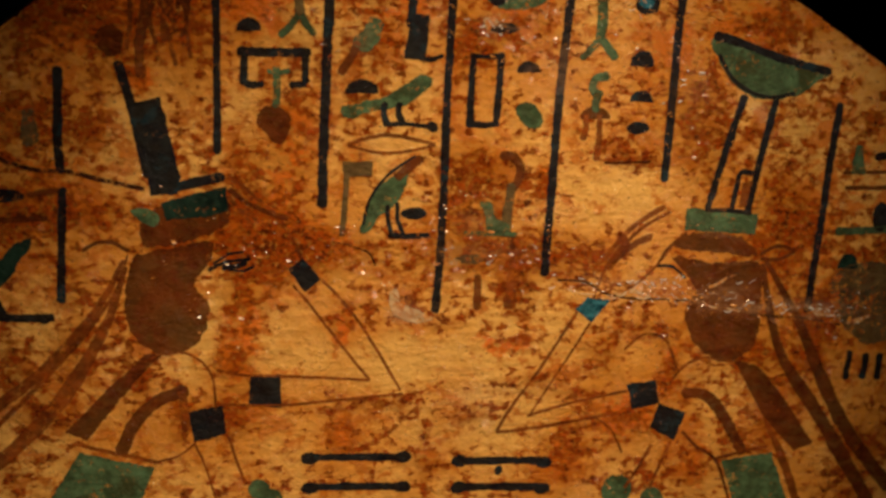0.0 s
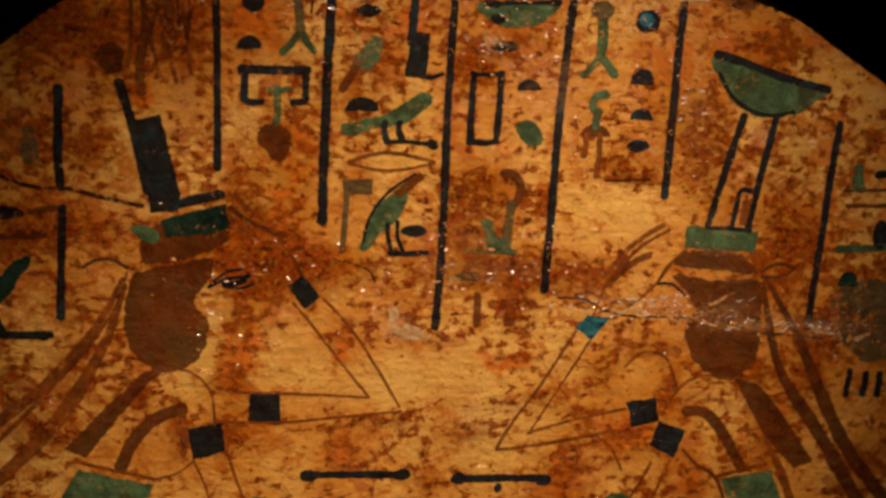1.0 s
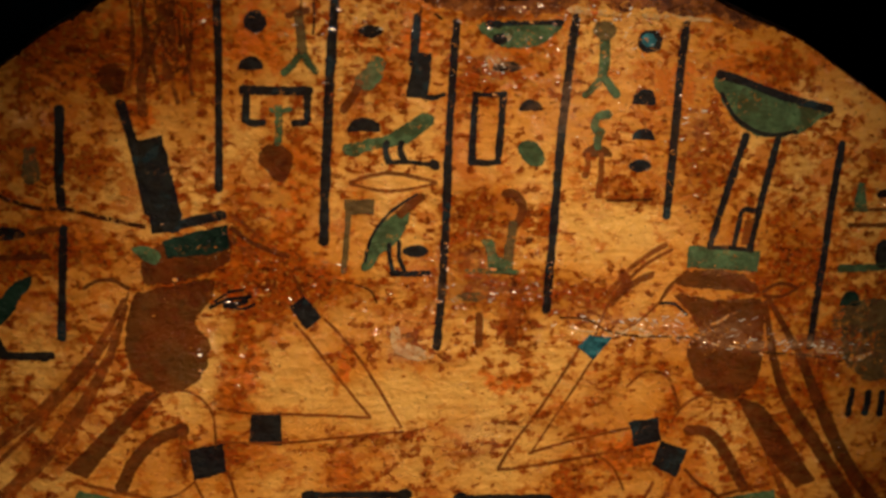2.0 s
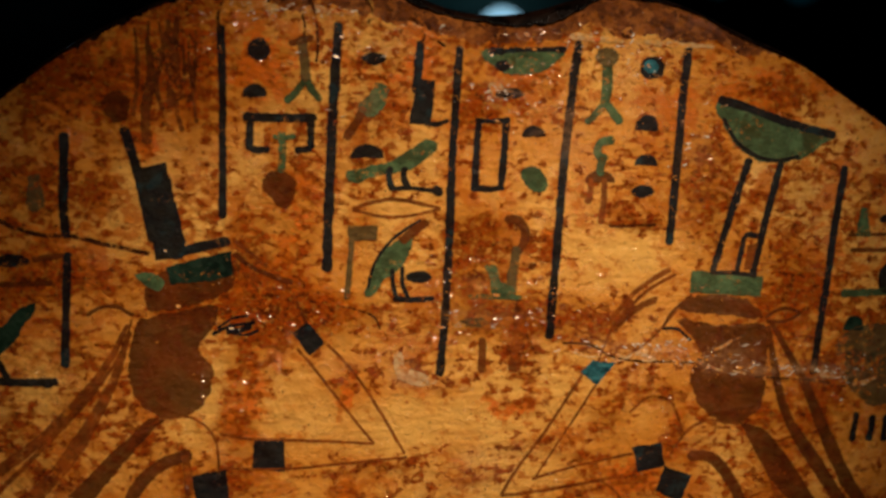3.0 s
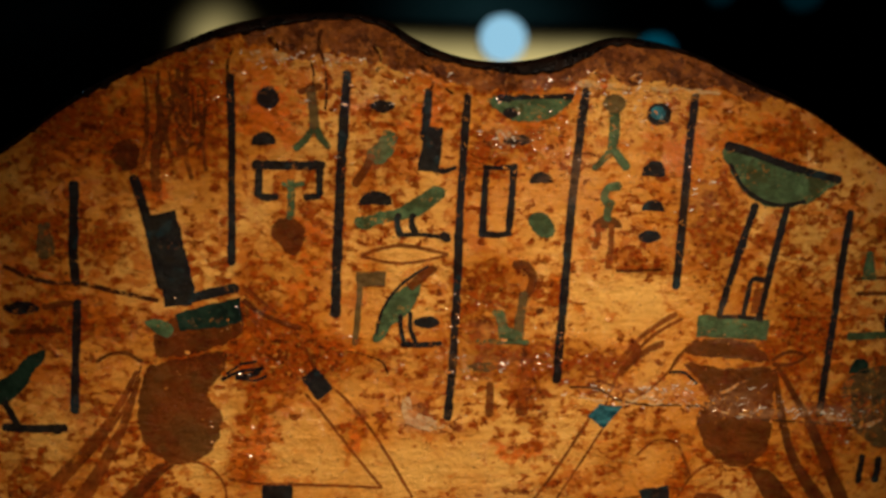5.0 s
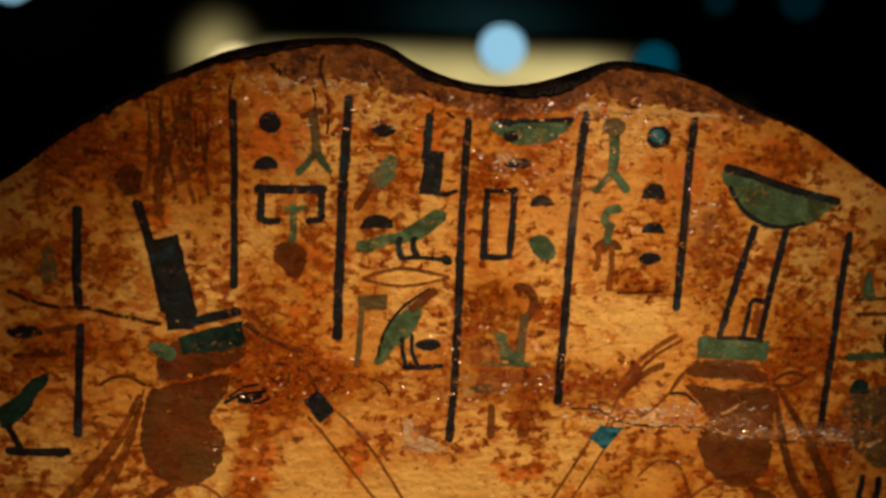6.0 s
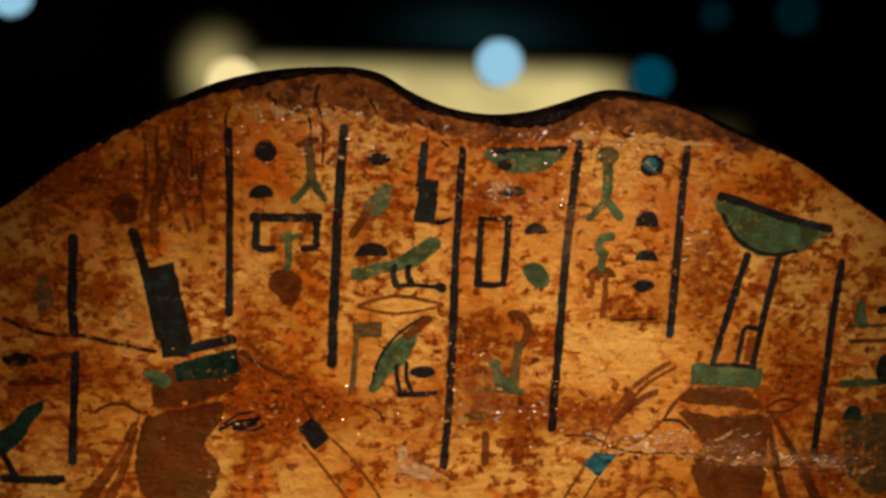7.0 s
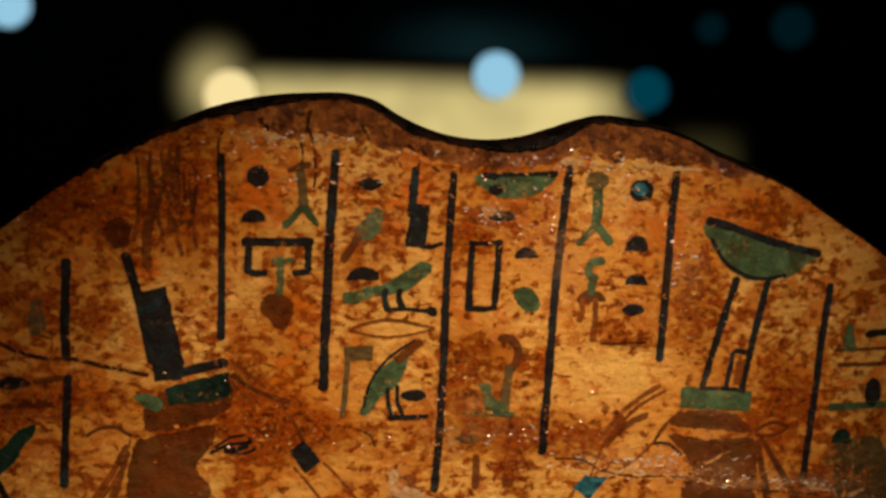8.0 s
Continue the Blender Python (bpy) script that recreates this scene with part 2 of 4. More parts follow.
# The panel is laid out in millimetres: x across, z above the level BASE.
BASE = 1.2
FOOT = 1.05
top_edge = curve_through([(-173.4, 78.8), (-159, 87.8), (-144.6, 96.1), (-126.5, 109.3), (-108.2, 119.6), (-91.7, 127.7), (-76.9, 134), (-62.1, 137.7), (-43.3, 139.6), (-30, 139.5), (-21.4, 137.4), (-12.7, 132.3), (-1, 127.3), (16.7, 124.5), (30.6, 125.9), (44.5, 129.9), (56.5, 133.6), (70.8, 132.9), (85.3, 129.3), (104.4, 121.4), (128.1, 111.6), (145.9, 100.4), (165.8, 88.1), (187.3, 70.9), (204.2, 53.8)])
gesso_edge = curve_through([(-173.4, 77), (-144.7, 93.9), (-126.5, 106.7), (-108.3, 116.6), (-89.9, 124.8), (-71.4, 129.2), (-56.5, 126.5), (-41.4, 125.3), (-22.3, 122.5), (-2.8, 118.2), (11, 114.5), (28.8, 115.5), (41.8, 117.7), (49.8, 120.6), (65.1, 118.4), (85.8, 116.7), (104.7, 113.8), (128.2, 109.8), (146, 98.7), (165.9, 86.4), (204.3, 51.7)])
LEFT, RIGHT = -172.0, 186.0
STAINS = []


def stain(x, z, rx, rz, wear, red):
    STAINS.append((x, z, rx, rz, wear, red))


# upper left shoulder
stain(-81.9, 100, 9, 22, 0.5, 0)
stain(-112.1, 103.5, 22, 10, 0.35, 0.8)
stain(-106, 88.4, 8, 12, 0.4, 0)
stain(-134.7, 63.7, 14, 12, 0.3, 0)
stain(-133.4, 38.8, 18, 12, 0.3, 0.1)
stain(-84.4, 126.4, 24, 8, 0.35, 0)
stain(-91.9, 109.4, 12, 12, 0.25, 0)
# round the plume and wig
stain(-67.4, 38.6, 12, 14, 0.35, 0.3)
stain(-71.4, 25.2, 18, 8, 0.3, 0.5)
stain(-66.1, 5.6, 8, 14, 0.15, 0.4)
stain(-56.3, 25.1, 12, 10, 0.4, 0.7)
stain(-84.4, 31, 18, 8, 0.3, 0.2)
stain(-112.7, 59.2, 16, 12, 0.2, 0.1)
stain(-66.6, -20.4, 10, 12, 0.3, 0.4)
# broad, deeper orange sides and top
stain(160, 60, 40, 50, 0.0, 0.55)
# these two also put the lower right's fall-off of light into the colour
stain(150, -8, 32, 22, 0.24, 0.3)
stain(125, 16, 30, 18, 0.2, 0.3)
stain(80, -32, 55, 30, 0.09, 0.25)
stain(-100, -30, 45, 30, 0.05, 0.2)
stain(-135, 50, 34, 50, 0.06, 0.4)
stain(-90, 110, 40, 24, 0.05, 0.5)
stain(0, 112, 60, 14, 0.0, 0.4)
stain(95, 100, 40, 22, 0.0, 0.4)
# cleaner middle
stain(-1.6, -15.5, 48, 14, -0.3, 0)
stain(-29.5, -17, 24, 12, -0.15, 0)
stain(63.3, 42.5, 18, 12, -0.25, 0)
stain(25.8, 63.1, 12, 8, -0.2, 0)
stain(-56.8, -8.5, 16, 8, -0.2, 0)
stain(110.1, -41, 12, 8, -0.2, 0)
stain(-83.8, -18.1, 10, 8, -0.2, 0)
# upper right
stain(83.1, 75.1, 12, 16, 0.2, 0.2)
stain(126.3, 58.5, 12, 24, 0.35, -0.1)
stain(96.5, 54.6, 10, 12, 0.3, 0.2)
stain(111.5, 101.7, 28, 8, 0.2, 0.1)
stain(152.9, 50, 16, 22, 0.25, 0)
stain(64.9, 56.8, 12, 8, 0.35, 0.1)
# between the signs
stain(-52.8, 67.3, 10, 10, 0.35, 0.4)
stain(-25.9, 84.9, 10, 14, 0.3, 0.3)
stain(-60.3, 105.9, 12, 10, 0.3, 0.6)
stain(-14.4, 106.4, 12, 12, 0.25, 0.5)
stain(15.2, 95, 10, 8, 0.3, 0.5)
stain(-45.2, 90.7, 12, 12, 0.2, 0.2)
stain(18.1, 47, 12, 12, 0.4, 0)
stain(31, 106.9, 12, 10, 0.25, 0.3)


# about the ribbons and the lower left arm
stain(-66.4, 0.8, 7, 13, 0.25, 0.6)
stain(-71.1, -15.1, 6, 5, 0.5, 0.3)
stain(-69.4, -35.2, 7, 7, 0.45, 0.5)
stain(-100.9, -21.6, 4, 5, 0.5, 0.2)
stain(-124.3, -8.7, 7, 8, 0.4, 0)
stain(-135.0, -33.7, 8, 12, 0.35, 0.1)
stain(-88.2, -34.7, 3.5, 7, 0.45, 0.3)
stain(-143.8, -16.3, 5, 12, 0.45, 0)
stain(-124.6, 11.7, 6, 8, 0.35, 0.3)
stain(-90.2, 20.2, 8, 4, 0.5, 0.2)
# the middle, from the bands down to the bars
stain(-45.7, 23.5, 14, 8, 0.5, 0.6)
stain(-33.1, 23.9, 16, 5, 0.45, 0.5)
stain(-31.3, -4.0, 5, 6, 0.55, 1.3)
stain(-18.8, -31.5, 16, 3, 0.5, 0.2)
stain(-32.6, -43.0, 5, 7, 0.45, 0.8)
stain(26.6, -11.3, 12, 4, 0.55, 1.3)
stain(32.8, -24.0, 18, 4, 0.42, 0.3)
stain(11.7, -37.0, 16, 4, 0.34, 0.2)
stain(-2.3, -53.7, 4, 8, 0.35, 0.5)
stain(46.7, -55.1, 6, 9, 0.45, 1.0)
stain(15.4, 20.0, 26, 6, 0.5, 0.3)
stain(25.9, 25.7, 20, 5, 0.45, 0.1)
stain(29.6, 8.2, 5, 8, 0.45, 0.2)
stain(4.2, -4.6, 10, 3, 0.45, 0.4)
stain(48.4, 19.6, 16, 7, 0.35, 0.1)
# the lower right arms and ribbons
stain(61.1, -14.2, 7, 7, 0.4, 0.9)
stain(76.1, -16.8, 5, 7, -0.45, 0)
stain(85.9, -22.2, 4, 9, 0.4, 0.8)
stain(70.9, -39.6, 9, 6, 0.45, 1.3)
stain(97.6, -59.8, 8, 7, 0.45, 0.7)
stain(127.5, -37.0, 7, 12, 0.45, 0.4)
stain(160.9, -56.3, 10, 14, 0.4, 0.2)
stain(118.4, -16.4, 5, 4, 0.5, 0.6)
stain(152.5, 2.3, 14, 8, 0.5, -0.3)
stain(78.4, -7.4, 10, 4, 0.4, 0.2)
stain(141.3, -16.7, 8, 12, 0.35, 0.1)
stain(112.8, -50.8, 6, 8, 0.3, 0.3)
# by the plume and the far left signs
stain(-114.3, 63.9, 6, 6, 0.4, 0.2)
stain(-97.8, 79.4, 4, 5, 0.3, 1.0)
stain(-116.3, 36.1, 10, 4, 0.5, 0.3)
stain(-138.4, 34.0, 8, 8, 0.45, 0)
stain(-116.8, 101.1, 12, 8, 0.4, 0.8)
stain(-52.7, 42.5, 8, 12, 0.2, 0.5)
stain(-63.3, 52.8, 6, 10, 0.25, 0.4)
# patches between the signs, lower half
stain(-45.8, 55.4, 6, 14, 0.15, 0.7)
stain(-26.7, 53.4, 5, 6, 0.25, 0.9)
stain(11.7, 51.6, 9, 6, 0.45, 0.2)
stain(8.8, 34.1, 9, 8, 0.5, 0.5)
stain(38.3, 47.4, 3, 7, 0.45, 0.9)
stain(11.1, 90.6, 6, 5, 0.25, 1.0)
stain(93.7, 70.2, 8, 14, 0.42, 0.1)
stain(129.7, 33.3, 12, 12, 0.35, 0.2)
stain(72.1, 53.9, 8, 3, 0.5, 0.2)
stain(63.9, 43.7, 12, 8, -0.3, 0)
stain(119.1, 101.4, 14, 6, 0.3, 0.5)
stain(-13.5, -14.4, 30, 9, -0.28, 0)
stain(-41.3, -44.7, 12, 6, -0.15, 0)


BLOOMS = []


def bloom(x, z, rx, rz, amount):
    BLOOMS.append((x, z, rx, rz, amount))


# dusty old crack and blanched places, and glare painted over the wig
bloom(65.2, 10.4, 20, 2.2, 0.35)
bloom(84.1, 7.1, 18, 2.6, 0.35)
bloom(103.3, 3.8, 16, 3, 0.5)
bloom(104.9, 13.2, 9, 9, 0.3)
bloom(127.1, 0.5, 14, 2, 0.7)
bloom(140.2, -0.7, 5, 3, 0.9)
bloom(153.4, -1.9, 14, 5, 0.25)
bloom(101.9, 29.7, 8, 8, 0.3)
bloom(-12.6, 2.9, 4, 4, 0.9)
bloom(-6.6, -0.6, 9, 2.5, 0.7)
bloom(15.9, -31.4, 10, 8, 0.4)
bloom(18.5, 99.2, 4, 3, 1.0)
bloom(-25.4, 94.6, 4, 6, 0.3)
bloom(44.4, 84.6, 12, 12, 0.25)
bloom(91.1, 75.6, 6, 12, 0.3)
bloom(16.0, 21.8, 14, 3, 0.35)
bloom(13.8, 33.7, 8, 8, 0.3)
bloom(-27.3, 5.0, 6, 3, 0.2)


def stains_at(x, z):
    wear = red = 0.0
    for sx, sz, rx, rz, w, r in STAINS:
        d = ((x - sx) / rx) ** 2 + ((z - sz) / rz) ** 2
        if d < 6:
            k = math.exp(-d)
            wear, red = wear + w * k, red + r * k
    wear += 0.17 * math.exp(-max(0.0, gesso_edge(x) - z) / 4.0)
    pale_haze = sum(a * math.exp(-(((x - sx) / rx) ** 2 + ((z - sz) / rz) ** 2)) for sx, sz, rx, rz, a in BLOOMS if abs(z - sz) < 2.5 * rz and abs(x - sx) < 2.5 * rx)
    return min(wear, 0.75), min(red, 1.3), min(pale_haze, 1.0)


def bend(x):
    """How far the panel's sides curve back, in millimetres."""
    return 0.0013 * max(0.0, -112 - x) ** 2 + 0.0022 * max(0.0, x - 138) ** 2


def relief(x, z):
    """The gesso's gentle unevenness, in millimetres towards the viewer."""
    return 0.12 * noise.noise((x * 0.045, 3.1, z * 0.045)) - bend(x)


def add_stains(mesh):
    wear = mesh.attributes.new("wear", "FLOAT", "POINT")
    red = mesh.attributes.new("red", "FLOAT", "POINT")
    pale_haze = mesh.attributes.new("pale_haze", "FLOAT", "POINT")
    both = [stains_at(v.co.x * 1000, (v.co.z - BASE) * 1000) for v in mesh.vertices]
    wear.data.foreach_set("value", [b[0] for b in both])
    red.data.foreach_set("value", [b[1] for b in both])
    pale_haze.data.foreach_set("value", [b[2] for b in both])


# ---- the gallery ----
def setting(name, mesh, label, category):
    return tagged(new(name, mesh), label, category, kind="structure")


setting("floor", box_mesh("floor", (-3, -3, -0.1), (3, 2.06, 0), FLOOR, 0), "dark smooth gallery floor", "floor")
setting("wall_north", box_mesh("wall_north", (-3, 2.06, 0), (3, 2.2, 3.2), WALL, 0), "dark painted gallery wall with small lamps", "wall")
setting("wall_south", box_mesh("wall_south", (-3, -3.14, 0), (3, -3, 3.2), WALL, 0), "dark painted gallery wall", "wall")
setting("wall_west", box_mesh("wall_west", (-3.14, -3, 0), (-3, 2.06, 3.2), WALL, 0), "dark painted gallery wall", "wall")
setting("wall_east", box_mesh("wall_east", (3, -3, 0), (3.14, 2.06, 3.2), WALL, 0), "dark painted gallery wall", "wall")
setting("ceiling", box_mesh("ceiling", (-3, -3, 3.2), (3, 2.06, 3.3), WALL, 0), "dark gallery ceiling", "ceiling")

plinth = tagged(new("plinth"), "charcoal display plinth carrying the painted panel", "plinth")
plinth.matrix_basis = pose(0, 0.02, 0)
part("plinth_body", box_mesh("plinth_body", (-0.30, -0.10, 0.0), (0.32, 0.20, FOOT - 0.03), PLINTH), plinth)
part("plinth_top", box_mesh("plinth_top", (-0.31, -0.11, FOOT - 0.03), (0.33, 0.21, FOOT), PLINTH), plinth)

# ---- the painted coffin panel ----
panel = tagged(new("coffin_panel"), "worn yellow varnished wooden coffin panel with painted green and black signs", "coffin panel")
panel.matrix_basis = pose(0, 0.012, FOOT)
DEPTH, ROUND = 30.0, 7.0


def profile(x, offset, start):
    """Points over the rounded top of the board, from start mm below the top at the front to the back; offset lifts them off the wood."""
    zt = top_edge(x)
    pts = [(1.2 - offset, zt - start + k * (start - ROUND) / 3) for k in range(3)] if start > ROUND else []
    for k in range(9):
        a = radians(90 * k / 8)
        pts.append((1.2 + ROUND - (ROUND + offset) * math.cos(a), zt - ROUND + (ROUND + offset) * math.sin(a)))
    for k in range(1, 9):
        a = radians(90 * k / 8)
        pts.append((1.2 + DEPTH - ROUND + (ROUND + offset) * math.sin(a), zt - ROUND + (ROUND + offset) * math.cos(a)))
    return pts


def strip_faces(columns, rows):
    return [(i * rows + j, (i + 1) * rows + j, (i + 1) * rows + j + 1, i * rows + j + 1) for i in range(columns - 1) for j in range(rows - 1)]


def board_mesh():
    xs = np.arange(LEFT, RIGHT + 0.1, 1.0)
    verts, count = [], 0
    for x in xs:
        zt = top_edge(x)
        low = (FOOT - BASE) * 1000
        column = [(1.2, low)] + [(1.2, zt - 70 + k * 2.0) for k in range(31)] + profile(x, 0.0, 8.0) + [(1.2 + DEPTH, low)]
        for y, z in column:
            lump = 1.2 * noise.noise((x * 0.11, y * 0.11, z * 0.11)) + 0.8 * noise.noise((x * 0.3, y * 0.3, z * 0.3))
            k = (1.0 if z < zt - 8 else 0.45) if z > zt - 40 and y < 12 else 0.0
            verts.append((x / 1000, (y - k * lump + bend(x)) / 1000, BASE + z / 1000))
        count = len(column)
    faces = strip_faces(len(xs), count)
    faces += [tuple(range(count))[::-1], tuple(range((len(xs) - 1) * count, len(xs) * count))]
    faces += [((i + 1) * count, i * count, (i + 1) * count - 1, (i + 2) * count - 1) for i in range(len(xs) - 1)]
    return mesh_of("board", verts, faces, WOOD, True)


def rim_mesh():
    """Black resin that wraps over the top from the front, a few millimetres down, with an uneven lower edge."""
    xs = np.arange(LEFT, RIGHT + 0.1, 1.0)
    verts = []
    for x in xs:
        zt = top_edge(x)
        begin = 40 + 0.05 * x - 22 * math.exp(-(((x - 32) / 26) ** 2)) - 10 * math.exp(-(((x + 95) / 45) ** 2)) + 18 * noise.noise((x * 0.04, 0, 0)) + 9 * noise.noise((x * 0.3, 5, 0))
        pts = []
        for k in range(11):
            a = radians(begin + (90 - begin) * k / 10)
            pts.append((1.2 + ROUND - (ROUND + 0.7) * math.cos(a), zt - ROUND + (ROUND + 0.7) * math.sin(a)))
        pts = [(pts[0][0] + 1.5, pts[0][1] + 0.3)] + pts + profile(x, 0.7, 0)[9:]
        for y, z in pts:
            verts.append((x / 1000, (y + bend(x) - 0.3 * noise.noise((x * 0.12, y * 0.1, z * 0.1))) / 1000, BASE + z / 1000))
    return mesh_of("rim", verts, strip_faces(len(xs), len(verts) // len(xs)), PITCH, True)


def gesso_mesh():
    xs = np.arange(LEFT + 0.5, RIGHT - 0.4, 0.7)
    rows, verts = 90, []
    low = (FOOT - BASE) * 1000 + 6
    for x in xs:
        ragged = 3.2 * noise.noise((x * 0.09, 7, 0)) + 2.2 * noise.noise((x * 0.35, 9, 0)) + 1.1 * noise.noise((x * 1.1, 2, 0))
        zt = min(gesso_edge(x) + ragged, top_edge(x) - 3.0)
        verts.append((x / 1000, 0.0016 + bend(x) / 1000, BASE + low / 1000))
        for j in range(rows):
            t = j / (rows - 1)
            z = low + (zt - low) * (1 - (1 - t) ** 1.4)
            lift = 0.5 * max(0.0, 1 - (zt - z) / 2.5) * (0.5 + noise.noise((x * 0.25, 1, z * 0.25)))
            verts.append((x / 1000, -(relief(x, z) + lift) / 1000, BASE + z / 1000))
        verts.append((x / 1000, 0.0024 + bend(x) / 1000, BASE + (zt + 0.15) / 1000))
    mesh = mesh_of("gesso_layer", verts, strip_faces(len(xs), rows + 2), GROUND, True)
    add_stains(mesh)
    return mesh


part("board", board_mesh(), panel, "bare brown wood showing along the broken upper edge")
part("rim", rim_mesh(), panel, "black resin along the wavy top edge")
part("gesso_layer", gesso_mesh(), panel, "yellow varnished gesso with red-brown losses")

# ---- painting on the panel ----


def smooth_line(points, closed):
    """A flowing line through the points, sampled closely."""
    p = [Vector(q) for q in points]
    n = len(p)
    line = []
    for i in range(n if closed else n - 1):
        a, b, c, d = (p[k % n] if closed else p[min(max(k, 0), n - 1)] for k in (i - 1, i, i + 1, i + 2))
        steps = max(2, int((c - b).length / 0.7))
        for s in range(steps):
            t = s / steps
            line.append(0.5 * (2 * b + (c - a) * t + (2 * a - 5 * b + 4 * c - d) * t * t + (3 * b - a - 3 * c + d) * t**3))
    return line if closed else line + [p[-1]]


def straight_line(points):
    line = []
    for i, a in enumerate(points):
        a, b = Vector(a), Vector(points[(i + 1) % len(points)])
        steps = max(2, int((b - a).length / 0.8))
        line += [a.lerp(b, s / steps) for s in range(steps)]
    return line


def paint(name, material, parent, outline, layer, label, wobble=0.3, feather=0.5):
    """A coat of paint with the given outline, a little proud of the gesso; it thins out over the feather, in millimetres, at its brushed edge."""
    edge = []
    for p in outline:
        shake = Vector((noise.noise((p.x * 0.9, p.y * 0.9, 0.0)), noise.noise((p.x * 0.9, p.y * 0.9, 9.0))))
        drift = Vector((noise.noise((p.x * 0.25, p.y * 0.25, 4.0)), noise.noise((p.x * 0.25, p.y * 0.25, 6.0))))
        edge.append(p + shake * wobble + drift * wobble * 1.3)
    n = len(edge)
    lift = 0.13 + 0.035 * layer
    turn = sum(edge[i].cross(edge[(i + 1) % n]) for i in range(n))
    outer, inner = [], []
    for i, p in enumerate(edge):
        way = edge[(i + 1) % n] - edge[i - 1]
        side = Vector((way.y, -way.x)).normalized() * (1 if turn > 0 else -1)
        outer.append(p + side * feather * 0.55)
        inner.append(p - side * feather * 0.6)
    front = [(p.x / 1000, -(relief(p.x, p.y) + lift) / 1000, BASE + p.y / 1000) for p in inner + outer]
    back = [(x, y + 0.00045, z) for x, y, z in front[n:]]
    thin = [0.0] * n + [1.0] * (2 * n)
    flat = [Vector((p.x, p.y, 0)) for p in inner + outer]
    faces = [tuple(t) for t in tessellate_polygon([flat[:n]])]
    for i in range(n):
        k = (i + 1) % n
        faces += [(i, k, n + k), (i, n + k, n + i)]
    faces = [f if (flat[f[1]] - flat[f[0]]).cross(flat[f[2]] - flat[f[0]]).z > 0 else f[::-1] for f in faces]
    skirt = [(n + i, n + (i + 1) % n, 2 * n + (i + 1) % n, 2 * n + i) for i in range(n)]
    verts = front + back
    if min(p.x for p in edge) < -110 or max(p.x for p in edge) > 136:
        # the curved sides need points inside the shape as well
        for _ in range(3):
            middle, finer = {}, []
            for f in faces:
                m = []
                for a, b in ((f[0], f[1]), (f[1], f[2]), (f[2], f[0])):
                    key = (min(a, b), max(a, b))
                    if key not in middle:
                        x, z = (verts[a][0] + verts[b][0]) * 500, ((verts[a][2] + verts[b][2]) / 2 - BASE) * 1000
                        middle[key] = len(verts)
                        verts.append((x / 1000, -(relief(x, z) + lift) / 1000, BASE + z / 1000))
                        thin.append((thin[a] + thin[b]) / 2)
                    m.append(middle[key])
                finer += [(f[0], m[0], m[2]), (m[0], f[1], m[1]), (m[2], m[1], f[2]), (m[0], m[1], m[2])]
            faces = finer
    faces = faces + skirt
    mesh = mesh_of(name, verts, faces, material)
    add_stains(mesh)
    mesh.attributes.new("thin", "FLOAT", "POINT").data.foreach_set("value", thin)
    return part(name, mesh, parent, label)


def stroke(name, material, parent, points, width, layer=0, label="", taper=1.0):
    """A brush stroke along the points, a little uneven in width, with rounded ends; taper: its width at the start."""
    line = smooth_line(points, False)
    left, right = [], []
    for i, p in enumerate(line):
        way = (line[min(i + 1, len(line) - 1)] - line[max(i - 1, 0)]).normalized()
        side = Vector((-way.y, way.x))
        swell = taper + (1 - taper) * min(1.0, 2 * i / len(line))
        half = width / 2 * swell * (1 + 0.16 * noise.noise((p.x * 0.12, p.y * 0.12, width)))
        left.append(p + side * half)
        right.append(p - side * half)
    caps = []
    for p, q, end in ((line[-1], line[-2], 1.0), (line[0], line[1], taper)):
        way = (p - q).normalized()
        side = Vector((-way.y, way.x))
        caps.append([p + (side * math.cos(a) + way * math.sin(a) * 0.7) * width * end * 0.46 for a in (0.6, 1.1, 1.57, 2.0, 2.5)])
    outline = left + caps[0] + right[::-1] + caps[1]
    return paint(name, material, parent, outline, layer, label, min(0.18, 0.09 + width * 0.03), min(0.6, width * 0.28))


def patch(name, material, parent, points, layer=0, label=""):
    return paint(name, material, parent, smooth_line(points, True), layer, label, 0.6 if material in (UMBER, RUST, OLIVE) else 0.42)


def block(name, material, parent, points, layer=0, label=""):
    return paint(name, material, parent, straight_line(points), layer, label)


def oval(name, material, parent, x, z, wide, high, layer=0, label=""):
    ring = [Vector((x + wide / 2 * math.cos(a), z + high / 2 * math.sin(a))) for a in np.linspace(0, 2 * math.pi, 28, endpoint=False)]
    return paint(name, material, parent, ring, layer, label, 0.35)


def mound(name, material, parent, x, z, wide, high, layer=0, label=""):
    """A small loaf: flat below and round above."""
    arc = [Vector((x + wide / 2 * math.cos(a), z - high / 2 + high * math.sin(a) ** 0.85)) for a in np.linspace(0, math.pi, 20)]
    base = [Vector((x - wide / 2 + wide * k / 10, z - high / 2 - 0.1)) for k in range(1, 10)]
    return paint(name, material, parent, arc + base, layer, label, 0.3)


def lens(name, material, parent, x, z, wide, high, layer=0, label=""):
    """A pointed almond shape."""
    arc = [Vector((x + wide / 2 * math.cos(a), z + high / 2 * math.copysign(abs(math.sin(a)) ** 1.3, math.sin(a)))) for a in np.linspace(0, 2 * math.pi, 32, endpoint=False)]
    return paint(name, material, parent, arc, layer, label, 0.3)


